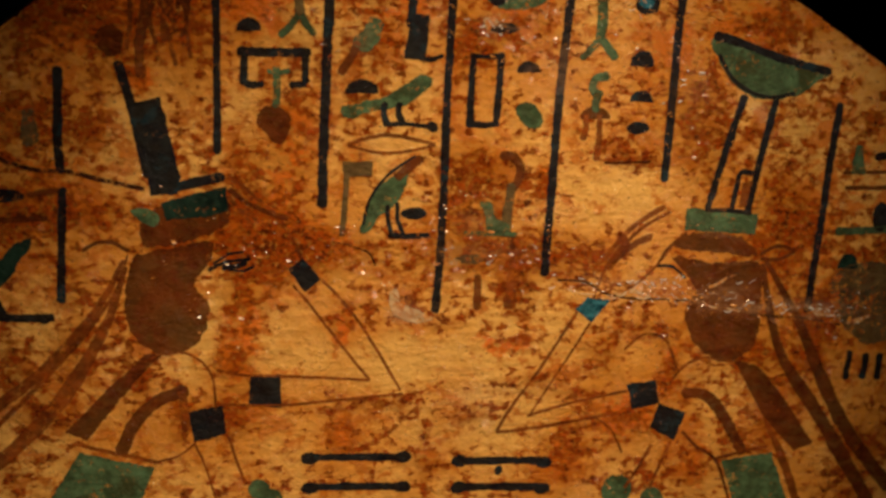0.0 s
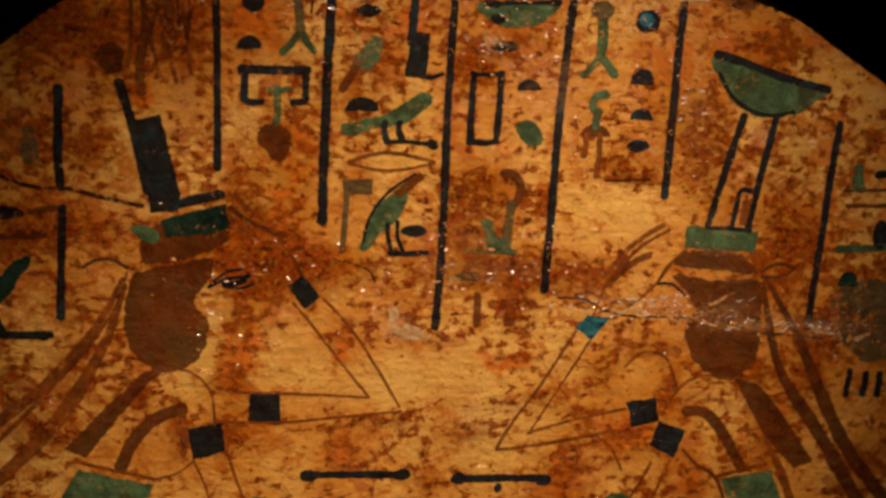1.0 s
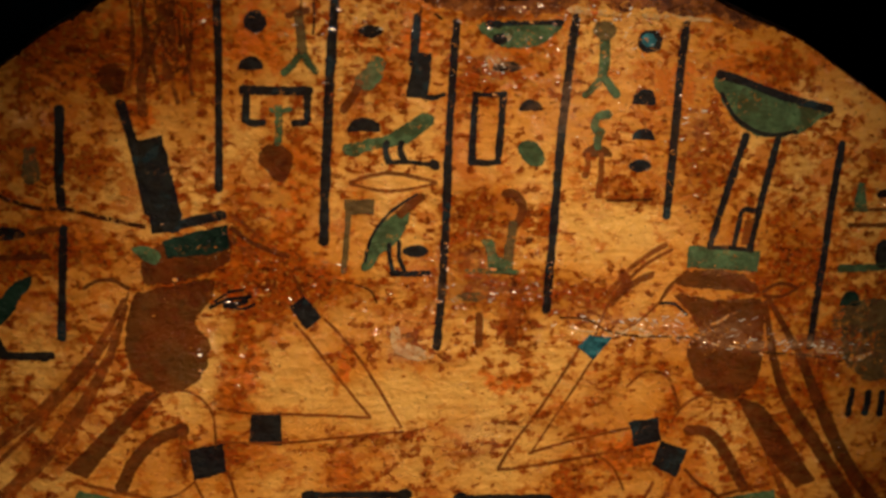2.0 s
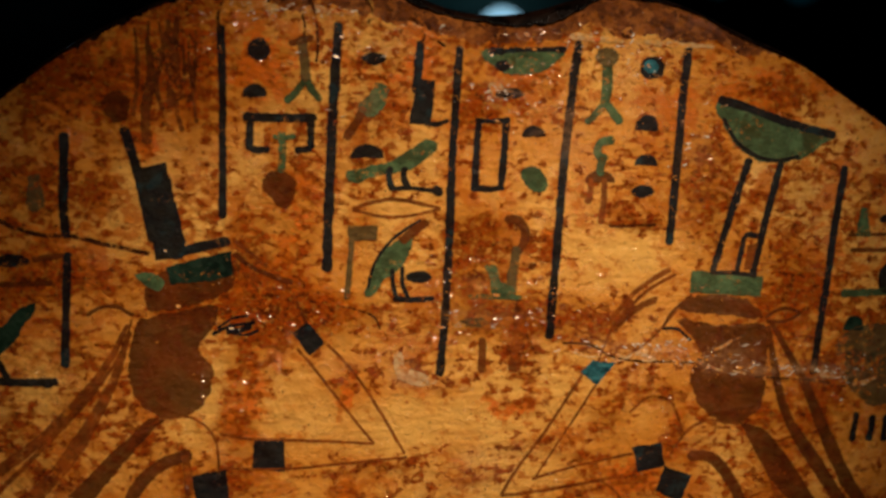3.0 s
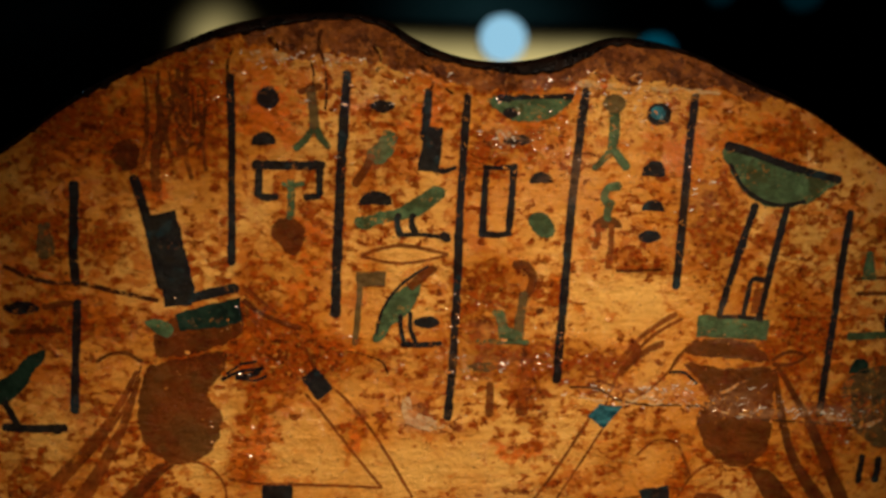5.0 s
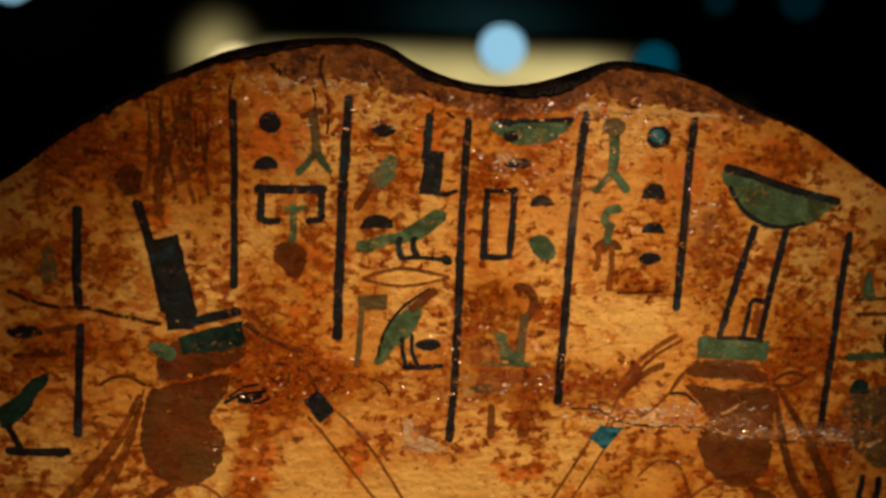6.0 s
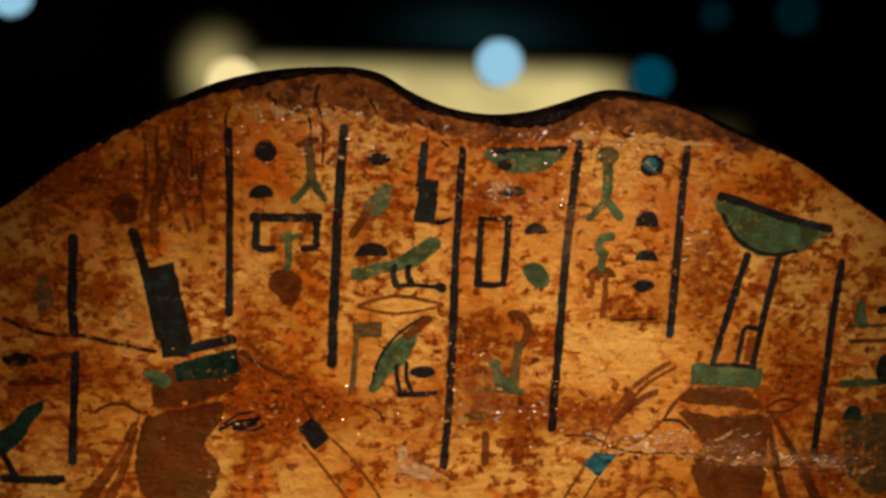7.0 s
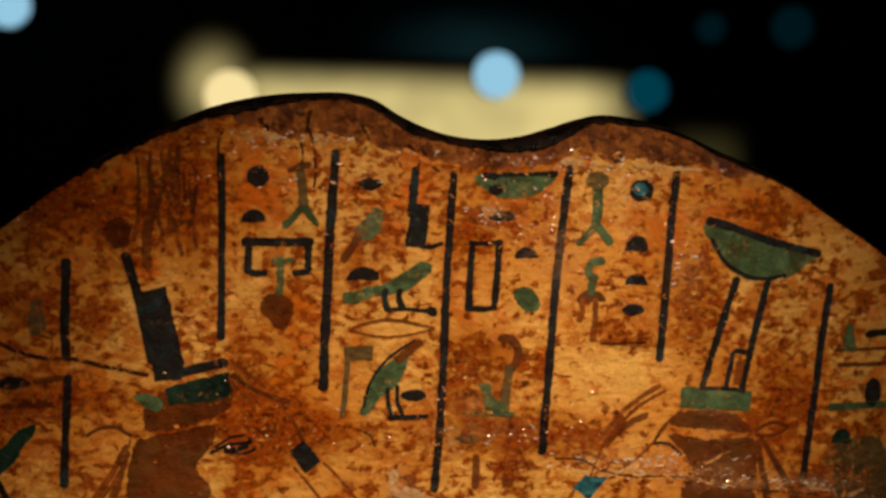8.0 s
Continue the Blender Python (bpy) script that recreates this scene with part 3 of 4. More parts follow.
# column rules between the rows of signs
stroke("column_line", INK, panel, [(-124, 82.3), (-124.9, 61.8), (-124.6, 49.5)], 3.0)
stroke("column_line", INK, panel, [(-124.2, 43), (-125.3, 25.1), (-126.3, 5.5)], 2.8)
stroke("column_line", INK, panel, [(-73.2, 117.9), (-73, 94.4), (-73.6, 56.1)], 2.6)
stroke("column_line", INK, panel, [(-34.9, 119.6), (-36.6, 94.6), (-37.5, 75.1), (-38.4, 55.5), (-38.9, 38)], 3.2)
stroke("column_line", INK, panel, [(5.7, 112.9), (4.7, 94.9), (3.5, 71.2), (3, 47.1), (1.9, 22.9), (0.2, 0.8)], 2.8)
stroke("column_line", INK, panel, [(46.5, 115.4), (44.4, 95.2), (42.3, 71.1), (40.9, 44.8), (39.7, 26.3), (39.1, 13.9)], 3.0)
stroke("column_line", INK, panel, [(85.6, 115.5), (84, 95.4), (82.8, 71.1), (81.3, 47.2)], 3.0)
stroke("column_line", INK, panel, [(145.1, 74.1), (142.8, 54.2), (140.7, 31), (138.9, 14), (137.8, -0.3)], 2.8)

# first column of signs
oval("sun_disc_sign", INK, panel, -60.9, 111.3, 7.6, 7.2)
mound("loaf_sign", INK, panel, -62.4, 97.9, 8.0, 4.2)
fork = stroke("forked_sign", OLIVE, panel, [(-47.1, 114.1), (-45.9, 107), (-45.9, 101.1)], 3.0)
stroke("fork_leg", GREEN, fork, [(-45.9, 101.9), (-48.6, 98), (-52, 94.7)], 2.2)
stroke("fork_leg", GREEN, fork, [(-45.9, 101.9), (-43.8, 98.8), (-41.2, 95.3)], 2.2)
stroke("fork_top", UMBER, fork, [(-50.5, 113.3), (-47.5, 114.5), (-43.7, 115.3)], 2.2)
canopy = stroke("canopy_sign", INK, panel, [(-65.7, 89.2), (-54.7, 88.9), (-43.1, 89.1)], 2.8)
stroke("canopy_leg", INK, canopy, [(-64, 88.6), (-64.6, 80.2)], 2.4)
stroke("canopy_leg", INK, canopy, [(-44, 88.7), (-44.2, 80.2)], 2.4)
stroke("canopy_foot", INK, canopy, [(-65, 79.6), (-62.3, 78.2), (-58.5, 78.4)], 2.2, layer=1)
stroke("canopy_foot", INK, canopy, [(-43.6, 80), (-45.2, 78.6), (-49, 78.4)], 2.2, layer=1)
post = stroke("post_sign", GREEN, panel, [(-53.8, 83.9), (-53.6, 77.1), (-54, 71.6)], 2.6)
stroke("post_bar", GREEN, post, [(-56.2, 82.7), (-52.8, 82.3), (-49.6, 82.9)], 1.6, layer=1)
patch("jar_sign", UMBER, panel, [(-59.3, 69.7), (-54.7, 71.6), (-49.4, 68.1), (-50.1, 61.8), (-52.8, 58.3), (-56.7, 61.1), (-60.3, 65.4)])

# second column of signs
lens("eye_shaped_sign", INK, panel, -23, 109, 8.4, 4.0)
patch("leaf_sign", GREEN, panel, [(-25.9, 90), (-28.3, 93.1), (-24.4, 97), (-22.1, 100.9), (-18.2, 99.4), (-19.4, 93.9), (-22.8, 90)])
stroke("reed_stroke", UMBER, panel, [(-32.3, 83), (-29.4, 86.9), (-26.7, 92.3)], 2.8)
seat = stroke("seat_sign", INK, panel, [(-7.5, 114.3), (-8.2, 106.5), (-8.9, 98.7)], 3.0)
block("seat_block", INK, seat, [(-8.3, 102.6), (-2.3, 102.3), (-3.8, 87), (-11.1, 87.7)], layer=1)
stroke("seat_foot", INK, seat, [(-5.4, 87.6), (-1.5, 87.6), (1.9, 88.8)], 1.8, layer=2)
mound("loaf_sign", INK, panel, -25.3, 78.3, 11.2, 4.6)
bird = patch("bird_sign", GREEN, panel, [(-32.4, 71.2), (-25.8, 72.8), (-16.1, 75.5), (-7.3, 81.1), (-3.2, 82.2), (-1.6, 79.9), (-6.3, 75.1), (-12.9, 71.6), (-23.9, 69.6), (-28.5, 67.3), (-31.6, 68.4)], label="green long-tailed bird painted side on")
stroke("bird_leg", INK, bird, [(-17.6, 72.4), (-18, 69.2), (-17, 65.8)], 2.4, layer=1)
stroke("bird_leg", INK, bird, [(-12.5, 72.4), (-12.9, 69.2), (-11.3, 66.2)], 2.0, layer=1)
stroke("bird_perch", INK, bird, [(-17.6, 65.5), (-10.1, 65.8), (-1, 64.8)], 1.4, layer=2)
oval("perch_knob", INK, bird, -1.2, 64.8, 3.8, 3.4, layer=3)
mouth = stroke("mouth_sign", RUST, panel, [(-30, 58.8), (-21.9, 61.3), (-14, 61.9), (-0.5, 59)], 1.2)
stroke("mouth_edge", RUST, mouth, [(-30, 58.4), (-19.9, 56.1), (-10, 56.5), (-0.5, 58.8)], 1.0, layer=1)
flag = block("flag_sign", OLIVE, panel, [(-32, 52.8), (-21.4, 53), (-22, 48), (-31.2, 47.5)])
stroke("flag_pole", OLIVE, flag, [(-30.4, 50.4), (-31.1, 39.5), (-32.2, 27.9)], 2.0, layer=1)
hawk = patch("bird_sign", GREEN, panel, [(-24.6, 28), (-26, 29.8), (-23.3, 38.6), (-19.4, 44.6), (-13.9, 48.5), (-9.6, 50.1), (-9.9, 45.7), (-12.2, 40.5), (-15.4, 36.5), (-19.3, 34.5), (-22, 30.1)], label="green standing hawk painted side on")
stroke("hawk_back", INK, hawk, [(-24.8, 31.4), (-22.5, 40.4), (-15.9, 48.9), (-7, 54.9)], 1.0, layer=1)
stroke("hawk_head", UMBER, hawk, [(-13.1, 47.7), (-9.2, 51.3), (-5.2, 54)], 3.0, layer=2)
stroke("hawk_leg", INK, hawk, [(-16.6, 37.7), (-16.3, 32.9), (-15.3, 28)], 1.6, layer=1)
stroke("hawk_leg", INK, hawk, [(-13.2, 38.5), (-13, 32.8), (-10.9, 27.9)], 1.6, layer=1)
stroke("hawk_base", INK, hawk, [(-15.7, 27.6), (-9.7, 27.3), (-2.6, 27.6)], 2.0, layer=2)
lens("loaf_sign", INK, panel, -7.4, 35.2, 9.2, 4.4)

# third column of signs
basket = patch("basket_sign", GREEN, panel, [(13.2, 112.6), (15.6, 108.7), (21.4, 105.2), (28.6, 104.7), (36, 107), (41.9, 113), (27.3, 113.6)], label="green painted bowl with a dark rim")
stroke("basket_rim", INK, basket, [(16.1, 112.4), (28.9, 112.4), (41.7, 113.4)], 2.4, layer=1)
oval("basket_spot", INK, basket, 20.6, 107.6, 5.2, 4.0, layer=1)
lens("eye_shaped_sign", INK, panel, 23.2, 98.2, 10.4, 4.0)
frame_s = stroke("frame_sign", INK, panel, [(12.5, 89), (11.9, 77.1), (11.5, 66)], 2.4)
stroke("frame_side", INK, frame_s, [(22.1, 89.1), (21.5, 77.1), (20.5, 65.9)], 2.6)
stroke("frame_side", INK, frame_s, [(11.8, 89.2), (17.3, 88.8), (22.9, 89.5)], 1.6, layer=1)
stroke("frame_side", INK, frame_s, [(10.7, 66), (15.7, 65.7), (21.3, 66.1)], 2.0, layer=1)
mound("loaf_sign", INK, panel, 31.8, 85.7, 8.4, 3.8)
patch("pebble_sign", GREEN, panel, [(27.3, 71.1), (30.7, 73.5), (35, 71.9), (37.1, 67.9), (35.1, 64.9), (31, 65.9)])
seated = stroke("seated_sign", UMBER, panel, [(23.2, 55.1), (26.6, 55), (29.3, 51.8), (29, 46.9), (26.8, 43.5)], 3.0)
stroke("seated_back", OLIVE, seated, [(26.6, 44.9), (25.5, 36.8), (24.9, 29)], 3.4, layer=1)
patch("seated_knee", GREEN, seated, [(15.4, 38.5), (19.4, 38.9), (21.1, 33.6), (25.6, 31.5), (25.7, 28.6), (18.4, 28.7), (17.9, 34)], layer=2)
stroke("seated_base", GREEN, seated, [(10.3, 28), (18.4, 28.1), (28.2, 27.7)], 1.6, layer=3)
oval("painted_dot", UMBER, panel, 32.4, 38.9, 2.6, 2.2)
lens("eye_shaped_sign", OLIVE, panel, 12.1, 19, 10.4, 3.4)
stroke("painted_tick", UMBER, panel, [(15.2, 12.8), (15.1, 8.2), (15, 1.6)], 2.4)
stroke("faded_stroke", RUST, panel, [(28.3, 20.7), (27.7, 12.1), (26.6, 2.2)], 4.0)

# fourth column of signs
walker = stroke("forked_sign", GREEN, panel, [(56.8, 110), (57, 103.2), (56.6, 96)], 3.6)
oval("sign_top", OLIVE, walker, 56.8, 111.2, 8.0, 6.8, layer=1)
stroke("fork_leg", GREEN, walker, [(56.8, 96.4), (54.4, 93.2), (50.4, 89)], 2.4, layer=1)
stroke("fork_leg", GREEN, walker, [(56.8, 96.4), (58.9, 92.8), (61.9, 89.3)], 2.8, layer=1)
disc_s = oval("disc_sign", INK, panel, 72.9, 107.8, 8.8, 8.0)
# cool gleam on the disc, put into blue paint
oval("disc_gleam", AZURE, disc_s, 72.4, 108.2, 5.4, 4.6, layer=1, label="pale blue centre of the disc, a cool gleam painted in")
mound("loaf_sign", INK, panel, 71.6, 89.1, 8.4, 5.2)
mound("loaf_sign", INK, panel, 71.8, 76.2, 8.0, 4.0)
lens("eye_shaped_sign", INK, panel, 70.9, 65.2, 8.4, 4.2)
crescent = stroke("crescent_sign", GREEN, panel, [(59.2, 82.8), (55.5, 82), (54.4, 78.8), (56.5, 75.9)], 3.0)
stroke("crescent_tail", GREEN, crescent, [(56.9, 77.2), (55.5, 74.1), (55.8, 71.1)], 2.6, layer=1)
stool = mound("stool_sign", UMBER, panel, 55.4, 70.3, 10.4, 4.2)
stroke("stool_leg", RUST, stool, [(52.2, 69.1), (52.3, 65.4), (51.6, 61.4)], 2.0, layer=1)
stroke("stool_leg", RUST, stool, [(57.1, 69.1), (57.1, 62), (56.3, 54.4)], 2.0, layer=1)
stroke("thin_line", UMBER, panel, [(59.6, 53), (67.1, 53.1), (75.9, 53.5)], 1.0)

# tall stand with a bowl, and the green cap under it
bowl = patch("bowl", GREEN, panel, [(97.4, 96.7), (98.9, 89.4), (103.9, 82.1), (110.9, 77.2), (119.1, 75.6), (129.7, 77.8), (136.4, 82.2), (140.4, 85.7), (127, 89.2), (117.3, 91.6)], label="green half-round bowl with a dark rim")
stroke("bowl_rim", INK, bowl, [(97.8, 97.3), (107.6, 94.8), (117.3, 91.4), (129.2, 88.1), (140.1, 85.7)], 2.8, layer=1)
stroke("bowl_edge", INK, bowl, [(99.2, 90.8), (104.3, 83.0), (111.3, 78.2), (119, 76.4), (127.5, 77.9)], 1.3, layer=1)
stroke("stand_leg", INK, panel, [(109.2, 76.4), (103.2, 56.6), (97.8, 37.1)], 2.6)
stroke("stand_leg", INK, panel, [(121, 75.8), (116.7, 56.5), (112.6, 36.1)], 2.6)
doorway = stroke("doorway_mark", INK, panel, [(106.6, 36.1), (108, 44.1), (109.5, 49.5), (114.6, 49.4)], 2.0)
block("doorway_fill", RUST, doorway, [(110.3, 46.1), (114.3, 46.9), (112.5, 37.7), (109.1, 37.4)])
stroke("stand_foot", INK, panel, [(97.2, 36.5), (105.7, 36.2), (113.9, 35.2)], 1.6, layer=1)
block("green_cap", GREEN, panel, [(90.1, 37.2), (117, 34.7), (116, 27.6), (89.6, 29.1)])

# signs at the far right edge
block("peg_sign", GREEN, panel, [(152.4, 60.1), (155, 59.6), (156.9, 49.1), (151.2, 49.6)])
stroke("thin_line", UMBER, panel, [(148.5, 50), (159.5, 50.1), (172.8, 50.4)], 1.2)
stroke("thin_line", UMBER, panel, [(149.7, 44.5), (159.8, 44.4), (173.2, 44.7)], 1.4)
stroke("dash_sign", INK, panel, [(161, 55.6), (165.8, 56.2), (172.5, 56.2)], 2.8)
oval("oval_sign", INK, panel, 164.7, 33.7, 7.2, 10.8)
stroke("green_bar", GREEN, panel, [(147.4, 28.6), (158.5, 28.7), (174.1, 29.3)], 2.8)
mound("loaf_sign", DEEP, panel, 152.4, 17.6, 8.0, 5.2)
patch("dark_smudge", OLIVE, panel, [(145.6, 9.7), (154.3, 16), (169.9, 14.6), (172.8, -9.8), (161, -13.1), (149.1, -2.2)])
stroke("tally_tick", INK, panel, [(156, -16.9), (155.4, -21.4), (154.7, -26.6)], 2.6)
stroke("tally_tick", INK, panel, [(162.8, -18.3), (162.4, -22.6), (161.7, -26.7)], 2.8)
stroke("tally_tick", INK, panel, [(168.6, -18.8), (168.5, -22.7), (168.2, -27.3)], 2.8)

# signs at the far left edge
side_bird = patch("bird_sign", DEEP, panel, [(-152.0, 14.5), (-147.9, 17.9), (-144.0, 21.2), (-140.2, 25.1), (-134.9, 26.2), (-136.1, 22.9), (-139.1, 19.7), (-141.9, 14.7), (-146.0, 10.1), (-151.6, 7.9)], label="dark green bird painted side on, half worn away")
stroke("bird_leg", INK, side_bird, [(-149.4, 8.7), (-147.3, 4.7), (-145.3, -0.0)], 2.2, layer=1)
oval("perch_knob", INK, side_bird, -132.3, -0.6, 4.6, 3.2, layer=1)
stroke("dash_sign", INK, panel, [(-149.9, 0.1), (-140.8, -0.4), (-129.5, -0.2)], 2.8)
oval("dark_smudge", INK, panel, -142.5, 40.9, 12.0, 4.4)
stroke("faded_stroke", UMBER, panel, [(-146.3, 32.8), (-139, 33.1), (-129.9, 33.4)], 1.8)
stroke("faded_stroke", UMBER, panel, [(-135.2, 41.5), (-129.7, 42.2), (-126, 42.6)], 1.8)
patch("dark_smudge", OLIVE, panel, [(-135.7, 68.8), (-132.8, 69.3), (-131.5, 64.0), (-131.3, 59.3), (-134.6, 56.9), (-137.0, 59.9), (-136.5, 64.4)])

# dark fibrous streaks on the upper left shoulder
streaks = random.Random(21)
for k in range(11):
    x = streaks.choice((-98, -91, -84, -82)) + streaks.gauss(0, 2.2)
    top, foot = min(gesso_edge(x) - 3, streaks.gauss(117, 4)), streaks.gauss(94, 7)
    lean = streaks.uniform(-1.6, 0.6)
    stroke("dark_streak", FIBRE, panel, [(x, top), (x + streaks.gauss(0, 0.7), top * 0.65 + foot * 0.35), (x + lean + streaks.gauss(0, 0.7), top * 0.3 + foot * 0.7), (x + lean, foot)], streaks.uniform(1.0, 3.6), taper=0.4)
patch("dark_smudge", UMBER, panel, [(-110.8, 95.2), (-106, 97.1), (-103.2, 93), (-104, 87.7), (-108, 86.6), (-111.2, 90)])

# tall dark plume and cap
plume = block("plume", INK, panel, [(-100.3, 71.9), (-91.8, 73.6), (-85.9, 47), (-87.1, 41.7), (-95.7, 41.1)], label="tall dark blue painted plume")
stroke("plume_edge", INK, plume, [(-104.8, 84.3), (-101.6, 73.2), (-98.8, 59.7), (-96.4, 48.1)], 3.2, layer=1)
stroke("plume_foot", INK, plume, [(-88.6, 43.7), (-79.5, 46), (-72.3, 47.5)], 3.2, layer=2)
block("green_cap", DEEP, panel, [(-92.5, 38.6), (-83.3, 41.6), (-71.0, 44.3), (-70.4, 36.0), (-78.1, 34.0), (-91, 33)], layer=1)
patch("green_knot", GREEN, panel, [(-102.9, 36.5), (-98, 37.2), (-93.2, 34), (-94.4, 30.9), (-98.1, 31.7), (-101.1, 34.1)])

# plain brown wig shapes with ribbons
patch("wig_shape", UMBER, panel, [(-98.6, 33.5), (-93, 37.2), (-84, 38.5), (-71.0, 40.2), (-71.2, 31.2), (-84.5, 25.6), (-97.2, 23.9), (-99.7, 27.2)], label="plain brown painted cap shape")
patch("wig_shape", UMBER, panel, [(-97.3, 22.2), (-102.6, 19.5), (-105, 8.9), (-104.8, -1.9), (-100.9, -9), (-94.3, -13.1), (-85.6, -12), (-79.7, -6.6), (-77.6, 1.3), (-78.7, 5.7), (-82, 9.6), (-81.9, 13.2), (-78, 16.6), (-75.6, 22.1), (-76.7, 25.9), (-86.4, 24.1)], label="plain brown rounded wig shape")
stroke("brow_mark", INK, panel, [(-77.3, 15.9), (-71.6, 18.5), (-63.6, 19.5)], 1.2)
stroke("brow_mark", INK, panel, [(-72.4, 16.6), (-68.6, 17), (-65.1, 18.1)], 1.8, layer=1)
stroke("brow_mark", INK, panel, [(-75.8, 18.0), (-71.0, 21.0), (-65.8, 22.2)], 0.9)
stroke("brow_mark", INK, panel, [(-70.6, 15.9), (-66.2, 15.4), (-62.6, 16.8)], 1.0)
stroke("ribbon_bow", UMBER, panel, [(-118.6, 22.7), (-113.7, 25.3), (-108.6, 25.3), (-103.9, 22.6)], 1.2)
stroke("ribbon", RUST, panel, [(-104, 21), (-108.1, 9.9), (-117.1, -3.7), (-134.6, -23.1), (-150.2, -38.6)], 1.6, taper=0.3)
stroke("ribbon", RUST, panel, [(-105.5, 19.1), (-115.1, 1.8), (-130.3, -16), (-149.8, -31.5)], 3.8, taper=0.3)
stroke("ribbon", RUST, panel, [(-104.9, 16.8), (-112.3, -3.7), (-127.1, -28), (-141.2, -43.3), (-150.9, -51.9)], 4.8, taper=0.3)
block("shoulder_band", UMBER, panel, [(-99.6, -13.4), (-93.6, -13.3), (-101, -20.6), (-109.8, -30.8), (-119.9, -43.5), (-126.9, -40.4), (-112.4, -25.5)])
stroke("arm_outline", RUST, panel, [(-100.4, -16.2), (-91.3, -12.4), (-82.2, -14.9), (-77.1, -21.8), (-76.2, -32.8)], 0.8)
stroke("sleeve_band", UMBER, panel, [(-108.4, -47.4), (-103.8, -37.8), (-96.4, -30.3), (-86.7, -26.5)], 4.6)
stroke("sleeve_band", RUST, panel, [(-87.5, -27.3), (-86.6, -34.2), (-86.4, -40.3)], 2.8, layer=1)
stroke("belt_line", RUST, panel, [(-121.5, -45.4), (-109.6, -48.6), (-96.7, -51.9)], 1.2)
stroke("arm_outline", RUST, panel, [(-96.7, -51.9), (-88.9, -49.6), (-83.4, -45.3)], 0.8)
block("kilt", GREEN, panel, [(-122.7, -47.8), (-97.5, -53.9), (-107.1, -75.8), (-139.4, -74.6)], label="flat green painted kilt shape")
block("armband", INK, panel, [(-85.6, -34), (-73.8, -32), (-72.7, -42.3), (-83.8, -45.1)])
block("armband", INK, panel, [(-64.2, -21.9), (-53.5, -20.9), (-53.8, -33.3), (-64.9, -32.2)])
block("armband", INK, panel, [(-51, 16.1), (-45.8, 19.6), (-39.3, 12.2), (-44.8, 8.1)])
stroke("arm_outline", RUST, panel, [(-75.5, -19.4), (-64.7, -21.3), (-41.4, -22.5), (-22.8, -23.9)], 1.0)
stroke("arm_outline", RUST, panel, [(-75.7, -31.6), (-53.2, -32.3), (-33.5, -30.9), (-11.2, -29.1)], 1.0)
stroke("arm_outline", RUST, panel, [(-22.8, -23.9), (-33.4, -10.1), (-44, 4.3), (-48.8, 10.1)], 1.0)
stroke("arm_outline", RUST, panel, [(-12, -27.6), (-23.6, -7.4), (-32.6, 5.2), (-39.9, 12.8)], 1.0)
stroke("arm_outline", RUST, panel, [(-51.3, 15.8), (-58.7, 26.3), (-70.1, 40.8)], 1.2)
stroke("arm_outline", RUST, panel, [(-45.9, 19.7), (-52.9, 32.8), (-64.4, 43.5), (-69.7, 47.8)], 1.2)
stroke("finger_stroke", UMBER, panel, [(-69.7, 43.1), (-62.5, 37.9), (-50.9, 33.4)], 1.6)
stroke("finger_stroke", RUST, panel, [(-69, 38), (-63.2, 34.7), (-56.7, 29.9)], 1.4)
stroke("fold_line", RUST, panel, [(-83.6, -46.1), (-80.5, -53.2), (-76.9, -65.8)], 0.8)
stroke("fold_line", RUST, panel, [(-72, -43.5), (-69.6, -51.5), (-66.6, -61.1)], 1.0)
oval("green_pebble", GREEN, panel, -62, -63, 7.6, 7.2)
oval("green_pebble", GREEN, panel, -57.7, -66.9, 8.0, 8.0)

# pairs of dark bars in the middle
stroke("dark_bar", INK, panel, [(-45.6, -51.7), (-27.4, -52.1), (-9.1, -52.6)], 2.8)
stroke("dark_bar", INK, panel, [(-45.7, -62.7), (-27.9, -63), (-9.8, -63.6)], 2.8)
stroke("dark_bar", INK, panel, [(7.7, -54.6), (24.8, -54.9), (42.2, -55.4)], 2.8)
stroke("dark_bar", INK, panel, [(7.8, -64.4), (24.8, -64.8), (42, -65.4)], 2.8)
oval("bar_end", INK, panel, -44, -52, 6.0, 4.4, layer=1)
oval("bar_end", INK, panel, -10.7, -52.6, 6.0, 4.4, layer=1)
oval("bar_end", INK, panel, -44.1, -63.1, 6.0, 4.4, layer=1)
oval("bar_end", INK, panel, -11.1, -63.6, 6.0, 4.4, layer=1)
oval("bar_end", INK, panel, 9.3, -54.6, 6.0, 4.4, layer=1)
oval("bar_end", INK, panel, 40.5, -56.2, 6.0, 4.4, layer=1)
oval("bar_end", INK, panel, 9.5, -64.7, 6.0, 4.4, layer=1)
oval("bar_end", INK, panel, 40.4, -66, 6.0, 4.4, layer=1)
oval("painted_dot", INK, panel, 23.9, -58.5, 3.2, 3.6)

# plain wig, ribbons and arms on the other side
patch("wig_shape", UMBER, panel, [(85.8, 23.4), (89.8, 27.4), (99.8, 28.2), (110.9, 26.1), (117.3, 19.9), (102.3, 21.2)], label="plain brown painted cap shape")
patch("wig_shape", UMBER, panel, [(86, 19.7), (100.4, 17.1), (117.9, 17), (119.6, 3.6), (119.7, -6.1), (117.2, -14.5), (110.1, -19.1), (100.6, -17.2), (94.2, -10.3), (91.2, -0.2), (95, 7.6), (89.1, 15.1)], label="plain brown rounded wig shape")
stroke("brow_mark", INK, panel, [(80.3, 16.2), (85.7, 16), (90.6, 11.8)], 1.0)
